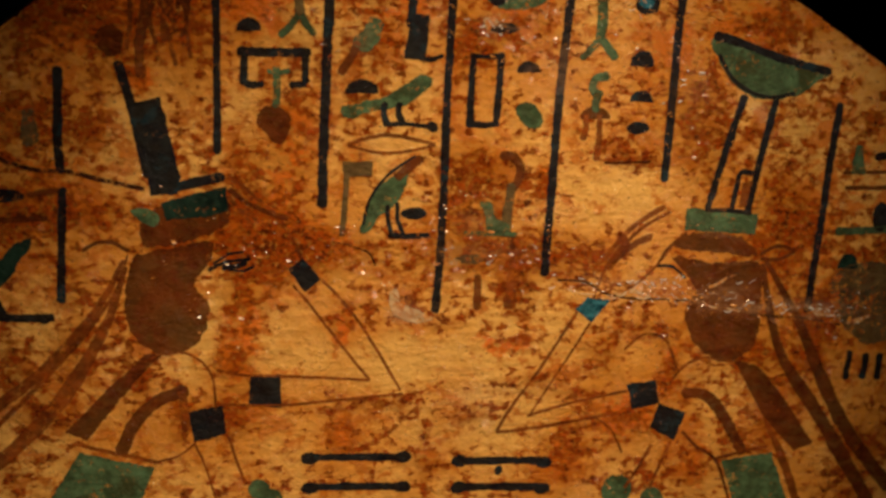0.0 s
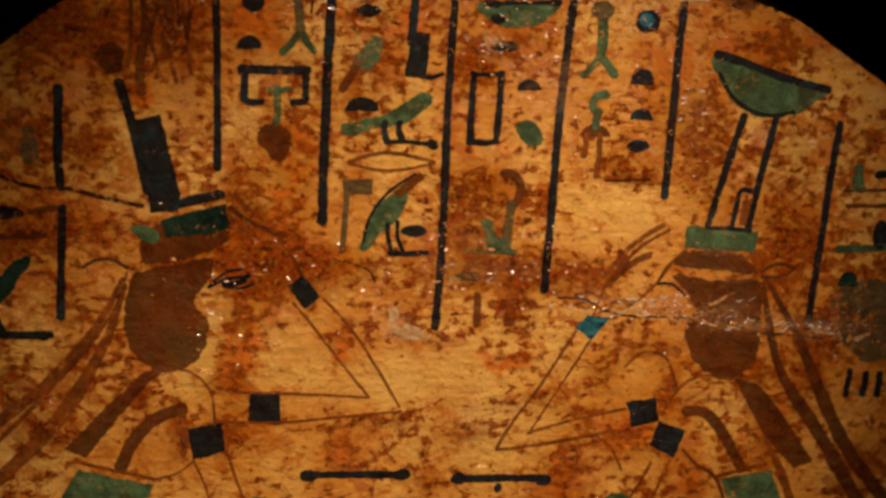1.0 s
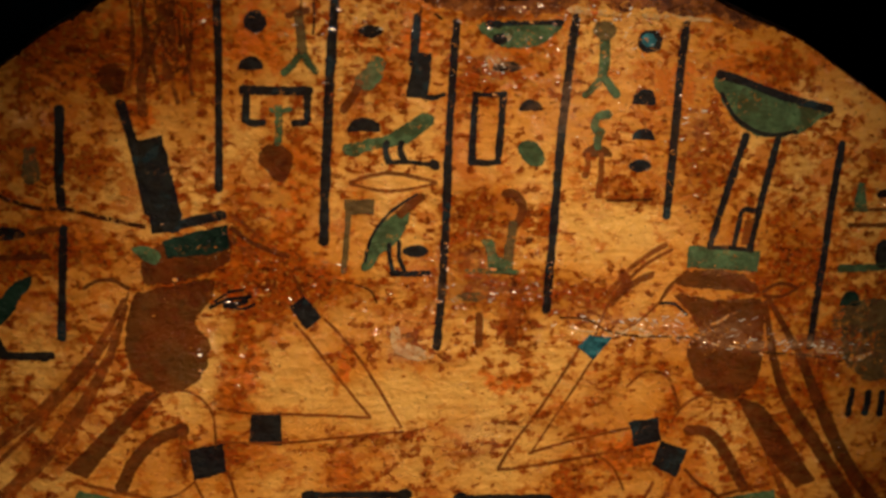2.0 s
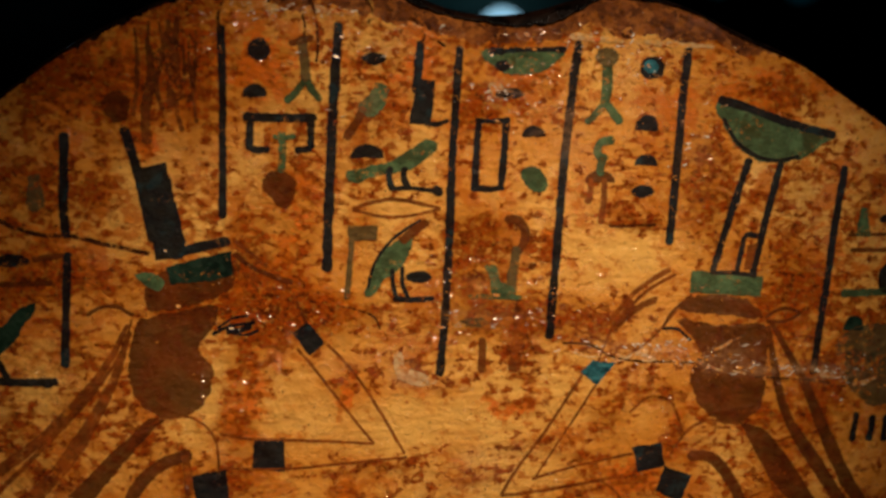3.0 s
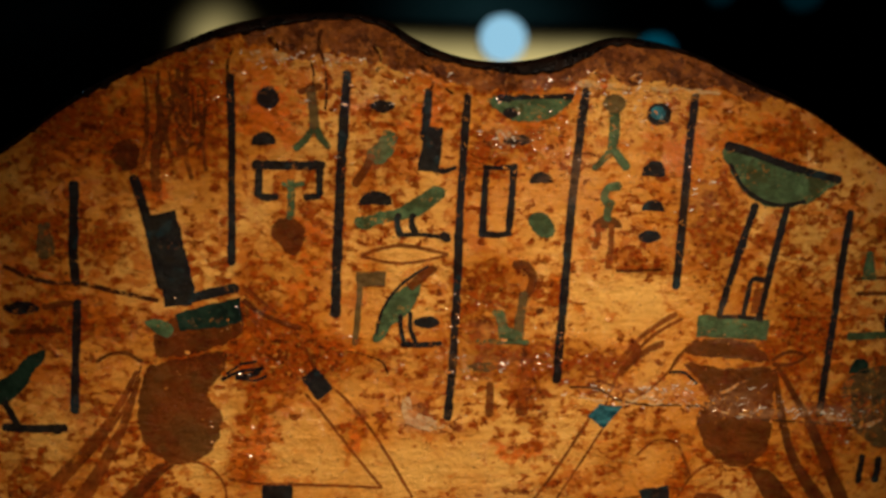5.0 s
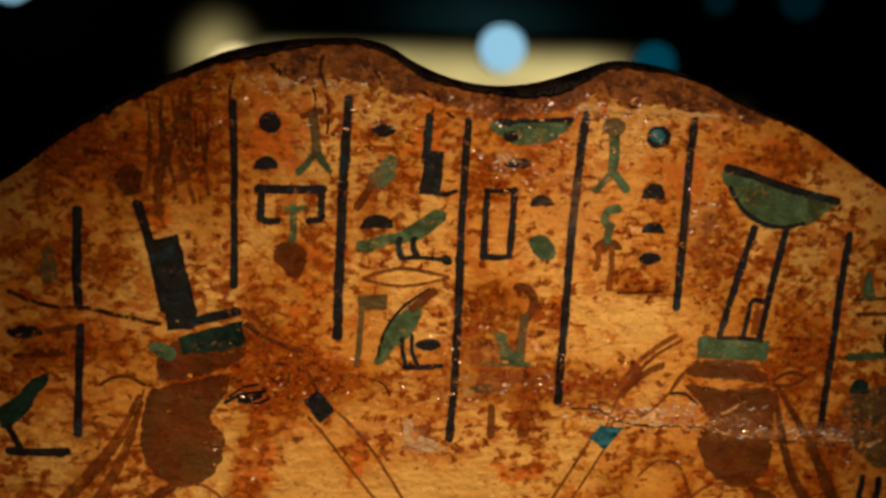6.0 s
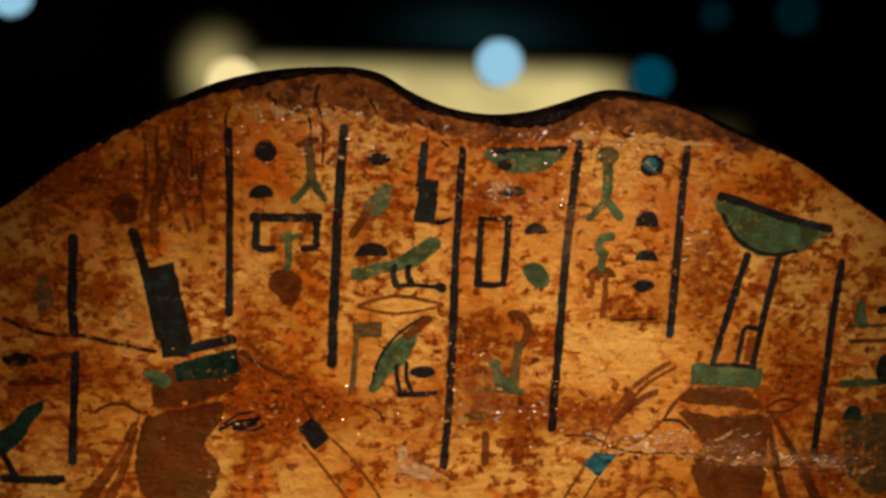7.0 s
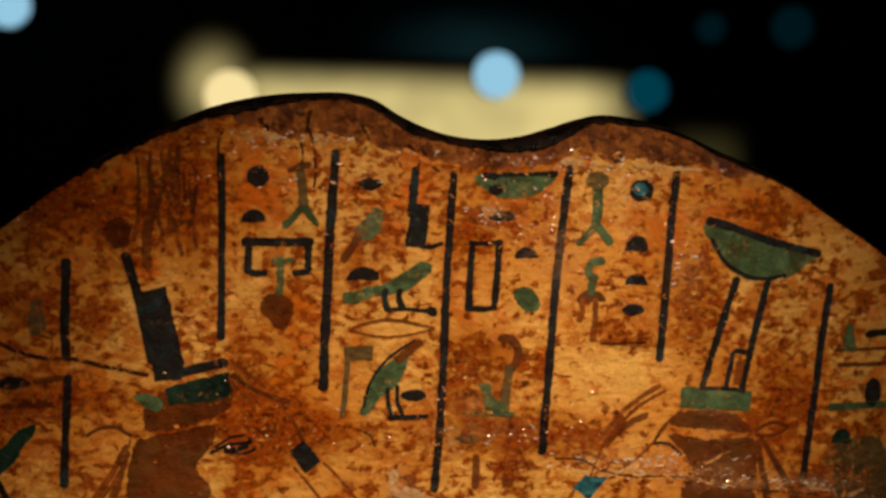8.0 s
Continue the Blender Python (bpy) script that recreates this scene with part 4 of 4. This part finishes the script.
stroke("arm_outline", UMBER, panel, [(80.3, 16.8), (83.8, 22.6), (90.2, 28.2)], 1.0)
stroke("ribbon_bow", UMBER, panel, [(118.5, 20.3), (124.8, 23.2), (130.9, 21.5), (125.9, 18.6), (119.1, 18.7)], 1.4)
stroke("ribbon", UMBER, panel, [(119.6, 16.6), (124.4, -4.8), (130.2, -19.9), (142.9, -37.9), (158, -60.4), (169.9, -78.5)], 5.2, taper=0.3)
stroke("ribbon", UMBER, panel, [(120.8, 17.8), (134.4, -4.1), (143.1, -22.3), (156.9, -47.1), (177, -71)], 5.2, taper=0.3)
block("shoulder_band", UMBER, panel, [(111, -19.1), (120.2, -21.4), (130.1, -32.8), (143.4, -51.6), (136.4, -54.5), (123.7, -41.4), (116.3, -28.6)])
stroke("ribbon", RUST, panel, [(123.7, -41.4), (131.7, -57), (138.7, -75.1)], 3.2, taper=0.3)
stroke("arm_outline", RUST, panel, [(69.4, -14.2), (76.3, -8.8), (84.5, -11), (89.2, -22.1)], 1.0)
stroke("arm_outline", RUST, panel, [(85.3, -30.1), (90.9, -21.7), (98.9, -18), (110.2, -19.5)], 1.0)
stroke("sleeve_band", UMBER, panel, [(92.7, -31.1), (100.9, -32.2), (108.3, -41), (115.6, -53.9)], 4.0)
stroke("arm_outline", UMBER, panel, [(92.5, -45.8), (98, -51.6), (105.3, -56.6), (109.2, -65.2), (112.5, -76.4)], 1.2)
stroke("belt_line", RUST, panel, [(105.3, -56.6), (115.2, -54.3), (125.2, -52.4)], 1.2)
block("kilt", GREEN, panel, [(107.9, -57.6), (127.1, -54.6), (139, -85.3), (117, -84.4)], label="flat green painted kilt shape")
block("armband", INK, panel, [(83, -34.8), (93.2, -38.5), (89.2, -49), (80, -43.7)])
block("armband", INK, panel, [(70.6, -27.3), (81.3, -25.8), (83, -34.8), (72.9, -36.9)])
block("armband", AZURE, panel, [(50.6, 0.7), (55, 4.9), (63.3, 3.8), (56.5, -4.2)], label="blue armband with a glassy glaze")
stroke("arm_outline", RUST, panel, [(51, -0.6), (39.2, -19.5), (28.4, -34.4), (23, -43.6)], 1.2)
stroke("arm_outline", RUST, panel, [(56.1, -4.4), (47.4, -18.4), (34.7, -38.3)], 0.8)
stroke("arm_outline", RUST, panel, [(23, -44.2), (39.8, -42.5), (70.7, -37.3)], 1.2)
stroke("arm_outline", RUST, panel, [(34.2, -38.3), (47.9, -34.4), (70.4, -29.8)], 1.0)
stroke("arm_outline", RUST, panel, [(57, 4.7), (61.6, 16.5), (68.6, 26.7)], 1.0)
stroke("arm_outline", RUST, panel, [(64.5, 3.8), (77.5, 14), (88.9, 27.8)], 0.8)
stroke("finger_stroke", RUST, panel, [(61.4, 20.2), (70.5, 30.3), (81.8, 37.6)], 1.8)
stroke("finger_stroke", RUST, panel, [(64.7, 20.6), (73.9, 29.9), (84, 35.6)], 1.2)
stroke("finger_stroke", RUST, panel, [(62.8, 16.5), (68.8, 22.6), (76.9, 26.7)], 2.4)
stroke("fold_line", RUST, panel, [(80.7, -50.7), (76.7, -58), (71.5, -66.6)], 1.2)
stroke("fold_line", RUST, panel, [(87.9, -49.2), (84.5, -57.8), (80.6, -67.3)], 1.2)
stroke("arm_outline", RUST, panel, [(59.6, -39.8), (65.1, -44.2), (69.7, -53)], 0.8)
oval("green_pebble", GREEN, panel, 68.1, -67.3, 11.6, 11.2)
oval("green_pebble", GREEN, panel, 81.6, -71.7, 8.8, 9.2)

# old cracks across the gesso
stroke("crack", CRACK, panel, [(44.1, 11.4), (54.3, 10.5), (61.5, 6.3), (71.1, 4.5), (83.6, 4), (96.3, 3.4)], 0.8)
stroke("crack", CRACK, panel, [(94.2, 2.6), (98.6, 7.1), (104.4, 10.8), (110.6, 13.3)], 0.8)
stroke("crack", CRACK, panel, [(115.7, -1.9), (128.7, -2.9), (137.4, -3.5), (150.7, -6.2)], 0.8)
stroke("gesso_chip", PALE, panel, [(64.4, 6.7), (67.3, 5.6), (70.1, 7.4), (74.7, 7.8)], 0.8, layer=1)
stroke("gesso_chip", PALE, panel, [(61.9, 5.7), (64.4, 4.8), (66.5, 4.8)], 0.6, layer=1)
stroke("gesso_chip", PALE, panel, [(73.1, 4.9), (75.7, 4.5), (78.1, 5.1)], 0.8, layer=1)
stroke("gesso_chip", PALE, panel, [(97.6, 3), (100.2, 1.3), (102.8, 0.8)], 0.6, layer=1)
stroke("gesso_chip", PALE, panel, [(107.1, 0.3), (109.6, -0.1), (111.8, -0.8)], 0.6, layer=1)
stroke("gesso_chip", PALE, panel, [(99.9, 8.4), (103.2, 9.6), (106, 11.6)], 1.0, layer=1)
patch("gesso_chip", PALE, panel, [(139.8, -0.9), (143.7, -0.6), (144.8, -2.7), (141.7, -3.3)], layer=1)
stroke("gesso_chip", PALE, panel, [(153.7, -5.4), (158.1, -5.5), (160.2, -4.6)], 0.8, layer=1)
stroke("gesso_chip", PALE, panel, [(4.9, 17.8), (7.2, 18.8), (8.8, 18)], 0.8, layer=1)
# drawn wide, so that the crack's soft shadow is painted with it
stroke("crack", CRACK, panel, [(-147.5, 54.7), (-135, 50), (-122.3, 49.1), (-111.3, 46.3), (-98, 43.4)], 1.4)
stroke("crack", CRACK, panel, [(-44.8, 27), (-33.2, 25), (-23.6, 21.8), (-20.8, 17.1)], 0.6)

# bare pale gesso where paint has flaked off, and painted edge highlights
patch("pale_spot", PALE, panel, [(15.8, 101.2), (18.9, 101.7), (21.6, 99.5), (20.5, 96.8), (17.4, 97.1)])
patch("pale_spot", PALE, panel, [(-15.4, 9), (-12.6, 8.2), (-11.8, 3.4), (-6, 1.2), (-0.5, -2.0), (-4, -3.2), (-11.5, -2.2), (-15.6, 2)])
stroke("scratch", PALE, panel, [(46.6, 8.5), (52.9, 6.4), (59.1, 6.3)], 0.6)
stroke("scratch", PALE, panel, [(65.3, 5.4), (71.5, 7), (77.8, 5.3)], 1.0)
stroke("scratch", PALE, panel, [(84.2, 4.4), (88.4, 4), (91.9, 2.3)], 0.6)
stroke("pale_spot", PALE, panel, [(141.1, -0.4), (144.7, -2.1), (148.7, -3)], 1.6)
stroke("pale_spot", PALE, panel, [(153.8, -5.7), (158.6, -4.4), (162.9, -3.2)], 1.2)
# the next two paint highlights on the lit gesso edge
stroke("pale_spot", PALE, panel, [(-65.9, 125.6), (-62.1, 126.8), (-58.4, 125.7)], 1.2)
stroke("pale_spot", PALE, panel, [(-42.2, 123.7), (-37.6, 124.6), (-30, 123.2)], 1.2)
stroke("crack", CRACK, panel, [(-42.7, 124.1), (-41.6, 115.7), (-42.1, 107.7)], 0.8)
stroke("crack", CRACK, panel, [(-47.1, 123.3), (-45.9, 119.5), (-46.3, 114.5)], 0.8)
stroke("crack", CRACK, panel, [(-4.4, 121.7), (-2.4, 116.3), (0.7, 113.6)], 0.8)

# pale crusts, and the highlights along the lit edge painted with them
patch("lit_gesso_crust", PALE, panel, [(-66.8, 123.9), (-63.1, 125.6), (-58.4, 126.5), (-54.3, 125.0), (-56.5, 123.7), (-61.2, 124.3), (-65.5, 122.6)], layer=4, label="pale broken edge of the gesso with painted highlights")
patch("lit_gesso_crust", PALE, panel, [(-45.2, 125.2), (-40.5, 125.7), (-35.7, 124.6), (-30.3, 125.1), (-31.9, 123.3), (-37.6, 123.2), (-42.3, 123.5)], layer=4, label="pale broken edge of the gesso with painted highlights")
patch("lit_gesso_crust", PALE, panel, [(-11.6, 121.5), (-7.7, 120.1), (-2.8, 117.6), (-4.4, 116.6), (-8.7, 118.5), (-12.2, 120.0)], layer=4, label="pale broken edge of the gesso with painted highlights")
patch("lit_gesso_crust", PALE, panel, [(42.8, 117.5), (46.8, 118.9), (54.9, 117.9), (62.1, 117.2), (61.1, 116.0), (53.0, 116.3), (45.9, 116.4)], layer=4, label="pale broken edge of the gesso with painted highlights")
patch("lit_gesso_crust", PALE, panel, [(69.3, 116.9), (77.5, 117.0), (85.8, 116.3), (94.1, 116.2), (93.8, 115.0), (83.8, 114.9), (73.4, 115.4)], layer=4, label="pale broken edge of the gesso with painted highlights")
stroke("crack", CRACK, panel, [(-43.4, 133.5), (-44.2, 128.5), (-42.7, 124)], 1.2, layer=5)
stroke("crack", CRACK, panel, [(-72.4, 127), (-74.0, 122), (-73.6, 116.5)], 1.0, layer=2)
stroke("crack", CRACK, panel, [(-26.0, 129.5), (-23.6, 126), (-24.8, 120.5)], 1.0, layer=2)
stroke("crack", CRACK, panel, [(-9.6, 124), (-6.2, 119.5), (-6.8, 114.5)], 1.0, layer=2)
stroke("crack", CRACK, panel, [(-60.4, 131.5), (-57.6, 128), (-58.8, 124)], 0.9, layer=2)

# ---- varnish flakes added and tilted for glints, and grains of gesso ----
AMBER = make_plain("amber_varnish", (0.38, 0.115, 0.014), (0.62, 0.26, 0.042), 300, 0.12, 0.0001)
PALE_GRAIN = make_plain("pale_grain_and_glint", (0.55, 0.46, 0.34), (0.8, 0.74, 0.62), 300, 0.3, 0.0002)


def flakes(name, material, label, clusters, seed):
    """Added glint makers: small chips of varnish with lifted lower edges, strewn over the clusters (x, z, spread in x,
    spread in z, count, size).
    """
    rng = random.Random(seed)
    verts, faces = [], []
    for cx, cz, rx, rz, count, size in clusters:
        for _ in range(2 * count):
            x, z = rng.gauss(cx, rx), rng.gauss(cz, rz)
            if not LEFT + 6 < x < RIGHT - 8 or z > top_edge(x) - 6.5:
                continue
            level = 0.16 if z < gesso_edge(x) - 1.5 else -0.7
            grow = size * rng.uniform(0.35, 1.0) ** 2 * (2.0 if rng.random() < 0.1 else 1.0)
            wide, high = grow * rng.uniform(0.8, 2.0), grow * rng.uniform(0.35, 0.75)
            # slope faces halfway between gallery spot and viewer, so chips glint
            slope, lean, turn = math.tan(radians(rng.gauss(28.5 - 0.093 * z, 3))), math.tan(radians(rng.gauss(-2.5, 4))), rng.gauss(0, 0.35)
            ring = []
            for k in range(6):
                a = 2 * math.pi * (k + 0.5) / 6
                ring.append((wide / 2 * math.cos(a) * rng.uniform(0.75, 1.15), high * (0.5 + 0.6 * math.sin(a) * rng.uniform(0.8, 1.1)) - high))
            first = len(verts)
            for proud in (True, False):
                for u, v in ring:
                    px, pz = x + u * math.cos(turn) - v * math.sin(turn), z + u * math.sin(turn) + v * math.cos(turn)
                    out = level + max(0.0, -v) * slope + u * lean if proud else level - 0.5
                    verts.append((px / 1000, -(relief(px, pz) + out) / 1000, BASE + pz / 1000))
            faces.append(tuple(first + k for k in range(6)))
            faces += [(first + (k + 1) % 6, first + k, first + 6 + k, first + 6 + (k + 1) % 6) for k in range(6)]
    return tagged(part(name, mesh_of(name, verts, faces, material), panel, label), kind="stuff")


def beads(name, material, label, clusters, seed):
    """Many small flattened domes strewn over the clusters (x, z, spread in x, spread in z, count, size)."""
    rng = random.Random(seed)
    verts, faces = [], []
    for cx, cz, rx, rz, count, size in clusters:
        for _ in range(count):
            x, z = rng.gauss(cx, rx), rng.gauss(cz, rz)
            if not LEFT + 6 < x < RIGHT - 8 or z > min(gesso_edge(x) - 1.5, top_edge(x) - 6):
                continue
            r = size * rng.uniform(0.5, 1.3)
            turn, squash, tall = rng.gauss(0, 0.5), rng.uniform(0.45, 0.9), r * rng.uniform(0.15, 0.26)
            first = len(verts)
            for ring, height in ((1.0, -0.25), (0.72, 0.6)):
                for k in range(7):
                    a = 2 * math.pi * k / 7
                    u, v = r * ring * math.cos(a) * rng.uniform(0.85, 1.1), r * ring * squash * math.sin(a) * rng.uniform(0.85, 1.1)
                    px, pz = x + u * math.cos(turn) - v * math.sin(turn), z + u * math.sin(turn) + v * math.cos(turn)
                    verts.append((px / 1000, -(relief(px, pz) + height * tall) / 1000, BASE + pz / 1000))
            verts.append((x / 1000, -(relief(x, z) + tall) / 1000, BASE + z / 1000))
            for k in range(7):
                m = (k + 1) % 7
                faces += [(first + k, first + m, first + 7 + m, first + 7 + k), (first + 7 + k, first + 7 + m, first + 14)]
    ob = part(name, mesh_of(name, verts, faces, material, True), panel, label)
    return tagged(ob, kind="stuff")


def ridges(name, material, label, clusters, seed):
    """Short wavy wrinkles of lifted varnish, steeper below, over the clusters (x, z, spread in x, spread in z, count, length, width)."""
    rng = random.Random(seed)
    verts, faces = [], []
    for cx, cz, rx, rz, count, length, width in clusters:
        for _ in range(count):
            x, z = rng.gauss(cx, rx), rng.gauss(cz, rz)
            if not LEFT + 8 < x < RIGHT - 10 or z > min(gesso_edge(x) + 1.5, top_edge(x) - 6):
                continue
            level = 0.12 if z < gesso_edge(x) - 1.0 else -0.5
            if rng.random() < 0.45:
                continue
            steps = rng.randint(3, 6)
            run = length * rng.uniform(0.25, 0.95) / steps
            heading, wide = rng.gauss(0, 0.4), width * rng.uniform(0.4, 1.5)
            tall = wide * rng.uniform(0.2, 0.6)
            first = len(verts)
            for k in range(steps + 1):
                swell = math.sin(math.pi * (k + 0.4) / (steps + 0.8)) * rng.uniform(0.7, 1.2)
                for across, out in ((-0.5, -0.25), (-0.22, tall * swell), (0.5, -0.25)):
                    pz = z + across * wide * (0.4 + 0.6 * swell)
                    verts.append((x / 1000, -(relief(x, pz) + level + out) / 1000, BASE + pz / 1000))
                heading += rng.gauss(-0.35 * heading, 0.55)
                x, z = x + run * math.cos(heading), z + run * math.sin(heading)
            for k in range(steps):
                a, b = first + 3 * k, first + 3 * k + 3
                faces += [(a, b, b + 1, a + 1), (a + 1, b + 1, b + 2, a + 2)]
    return tagged(part(name, mesh_of(name, verts, faces, material, True), panel, label), kind="stuff")


flakes("glint_flake_field", AMBER, "small glossy amber varnish flakes added to make glints", [
    (31.1, 101, 10, 10, 105, 0.8),
    (76, 99.4, 12, 14, 120, 0.8),
    (-14.5, 112.2, 36, 5, 40, 0.8),
    (65.1, 117.2, 24, 2.4, 75, 0.9),
    (26.7, 119.0, 14, 1.5, 55, 0.9),
    (96.2, 62.8, 8, 24, 46, 0.8),
], 3)
flakes("glint_flake_field", AMBER, "small glossy amber varnish flakes added to make glints", [
    (6, 20.9, 8, 14, 69, 0.8),
    (25.9, 24.8, 24, 6, 63, 0.8),
    (77.8, 7.2, 20, 2, 88, 1.0),
    (99.1, 1.8, 18, 2, 52, 0.9),
    (-58.2, 21.2, 18, 10, 42, 0.8),
    (-66.1, 5.6, 6, 12, 15, 0.8),
    (-81.1, -0.2, 2, 5, 6, 0.9),
    (-54.5, 119.1, 18, 4, 34, 0.7),
    (149.2, -3, 12, 5, 52, 1.0),
    (-21.6, 17.1, 16, 4, 27, 0.8),
    (69.7, -53, 12, 10, 15, 0.8),
    (6.4, -17.7, 68, 24, 27, 0.7),
], 4)
beads("gesso_grain_field", PALE_GRAIN, "pale grains of bare gesso", [
    (20.4, 98.7, 2, 1, 26, 0.6),
    (140.3, -0.8, 3, 1, 8, 0.7),
    (156, -5.3, 5, 2, 10, 0.6),
    (-81.1, 0.6, 1, 4, 4, 0.5),
    (-41.4, 123.7, 10, 1, 20, 0.4),
    (-60.3, 123.8, 8, 1, 14, 0.4),
], 5)

ridges("varnish_wrinkle_field", PALE_GRAIN, "pale wrinkled varnish along the crack, upper glints coloured pale", [
    (65.2, 10.4, 14, 1.6, 34, 4, 0.5),
    (86.2, 7.1, 14, 2, 36, 4, 0.5),
    (105.5, 3.2, 10, 2.2, 30, 4, 0.55),
    (131.4, 0.4, 14, 1.3, 22, 4, 0.5),
    (151.2, -1.9, 10, 4, 18, 4, 0.7),
    (15.0, 20.2, 14, 2.5, 26, 3, 0.5),
    (82.7, 14.4, 4, 4, 14, 3, 0.5),
    (140.2, -0.7, 2, 1, 4, 3, 1.2),
    (18.5, 99.2, 1.5, 1, 5, 3, 1.6),
    # edge highlights and upper glints from here on, coloured pale
    (-58.4, 125.3, 7, 0.8, 16, 4, 0.9),
    (-35.7, 124.8, 6, 0.7, 14, 4, 0.9),
    (46.8, 118.0, 30, 2.5, 30, 3, 0.7),
    (36.7, 120.8, 8, 1.2, 12, 3, 0.8),
    (29.2, 95.0, 9, 5, 16, 3, 0.7),
    (61.3, 108.2, 11, 6, 18, 3, 0.7),
    (90.1, 85.3, 6, 12, 16, 3, 0.7),
    (-37.6, 108.1, 14, 8, 10, 3, 0.6),
], 8)
ridges("varnish_wrinkle_field", AMBER, "glossy wrinkled crust of amber varnish", [
    (29.2, 95.0, 12, 7, 70, 3.5, 0.8),
    (61.3, 109.2, 14, 8, 80, 3.5, 0.8),
    (86.7, 91.4, 8, 14, 40, 3.5, 0.7),
    (93.6, 75.1, 8, 14, 28, 3.5, 0.7),
    (-2.7, 108.5, 22, 5, 34, 3.5, 0.6),
    (-41.4, 113.8, 18, 6, 34, 3.5, 0.6),
    (65.0, 121.2, 26, 2.5, 40, 3.5, 0.8),
    (124.3, 101.8, 14, 6, 24, 3.5, 0.6),
    (18.3, 30.7, 14, 6, 26, 3, 0.5),
    (-108.4, 107.3, 16, 6, 24, 3.5, 0.7),
    (-40.9, 23.9, 12, 6, 22, 3, 0.5),
    (2.1, 23.8, 16, 4, 26, 3, 0.5),
], 9)

# ---- lamps and lit panel on the far wall ----


def round_lamp(x, z, size, glow, label):
    """A short black can on the wall with a glowing round front."""
    lamp = tagged(new("wall_lamp"), label, "lamp", "round lamps on the far wall")
    lamp.matrix_basis = pose(x, 2.06, z)
    for name, radius, y0, y1, material in (("housing", size * 0.5, 1.99, 2.06, HOUSING), ("glass", size * 0.49, 1.975, 1.99, glow)):
        bm = bmesh.new()
        bmesh.ops.create_cone(bm, cap_ends=True, segments=48, radius1=radius, radius2=radius * 0.97, depth=y1 - y0)
        bmesh.ops.rotate(bm, verts=bm.verts, matrix=Matrix.Rotation(radians(90), 3, "X"))
        bmesh.ops.translate(bm, verts=bm.verts, vec=(x, (y0 + y1) / 2, z))
        mesh = bpy.data.meshes.new(name)
        bm.to_mesh(mesh)
        bm.free()
        mesh.materials.append(material)
        part(name, mesh, lamp)


round_lamp(0.350, 1.557, 0.118, PALE_BLUE, "round pale blue glowing lamp on a dark wall")
round_lamp(-0.822, 1.694, 0.108, PALE_BLUE, "round pale blue glowing lamp on a dark wall")
round_lamp(0.741, 1.526, 0.110, DEEP_BLUE, "round dim deep blue lamp on a dark wall")
round_lamp(0.904, 1.690, 0.075, FAINT_BLUE, "small faint blue lamp on a dark wall")
# stands in for a slanting streak of teal light
round_lamp(1.122, 1.699, 0.110, FAINT_BLUE, "round faint blue lamp put in for a slanting teal streak")
round_lamp(-0.305, 1.490, 0.130, WARM, "round warm yellow lamp before a lit panel")


def lit_panel(x0, x1, z0, z1, front, glow, label):
    ob = tagged(new("lit_panel"), label, "light panel")
    ob.matrix_basis = pose((x0 + x1) / 2, 2.06, z0)
    part("backing", box_mesh("backing", (x0, front + 0.008, z0), (x1, 2.06, z1), HOUSING, 0.002), ob)
    part("diffuser", box_mesh("diffuser", (x0, front, z0), (x1, front + 0.008, z1), glow, 0.002), ob)


lit_panel(-0.56, 0.77, 1.00, 1.76, 2.030, YELLOW, "softly glowing yellow display panel on the far wall")
# two added panels: a faint yellow glow, and the dim teal haze above
lit_panel(0.78, 1.10, 1.10, 1.52, 2.030, DIM_YELLOW, "added panel giving a faint yellow glow on the far wall")
lit_panel(-0.13, 0.75, 1.60, 1.85, 2.018, TEAL, "added panel giving a very dim teal haze on the far wall")
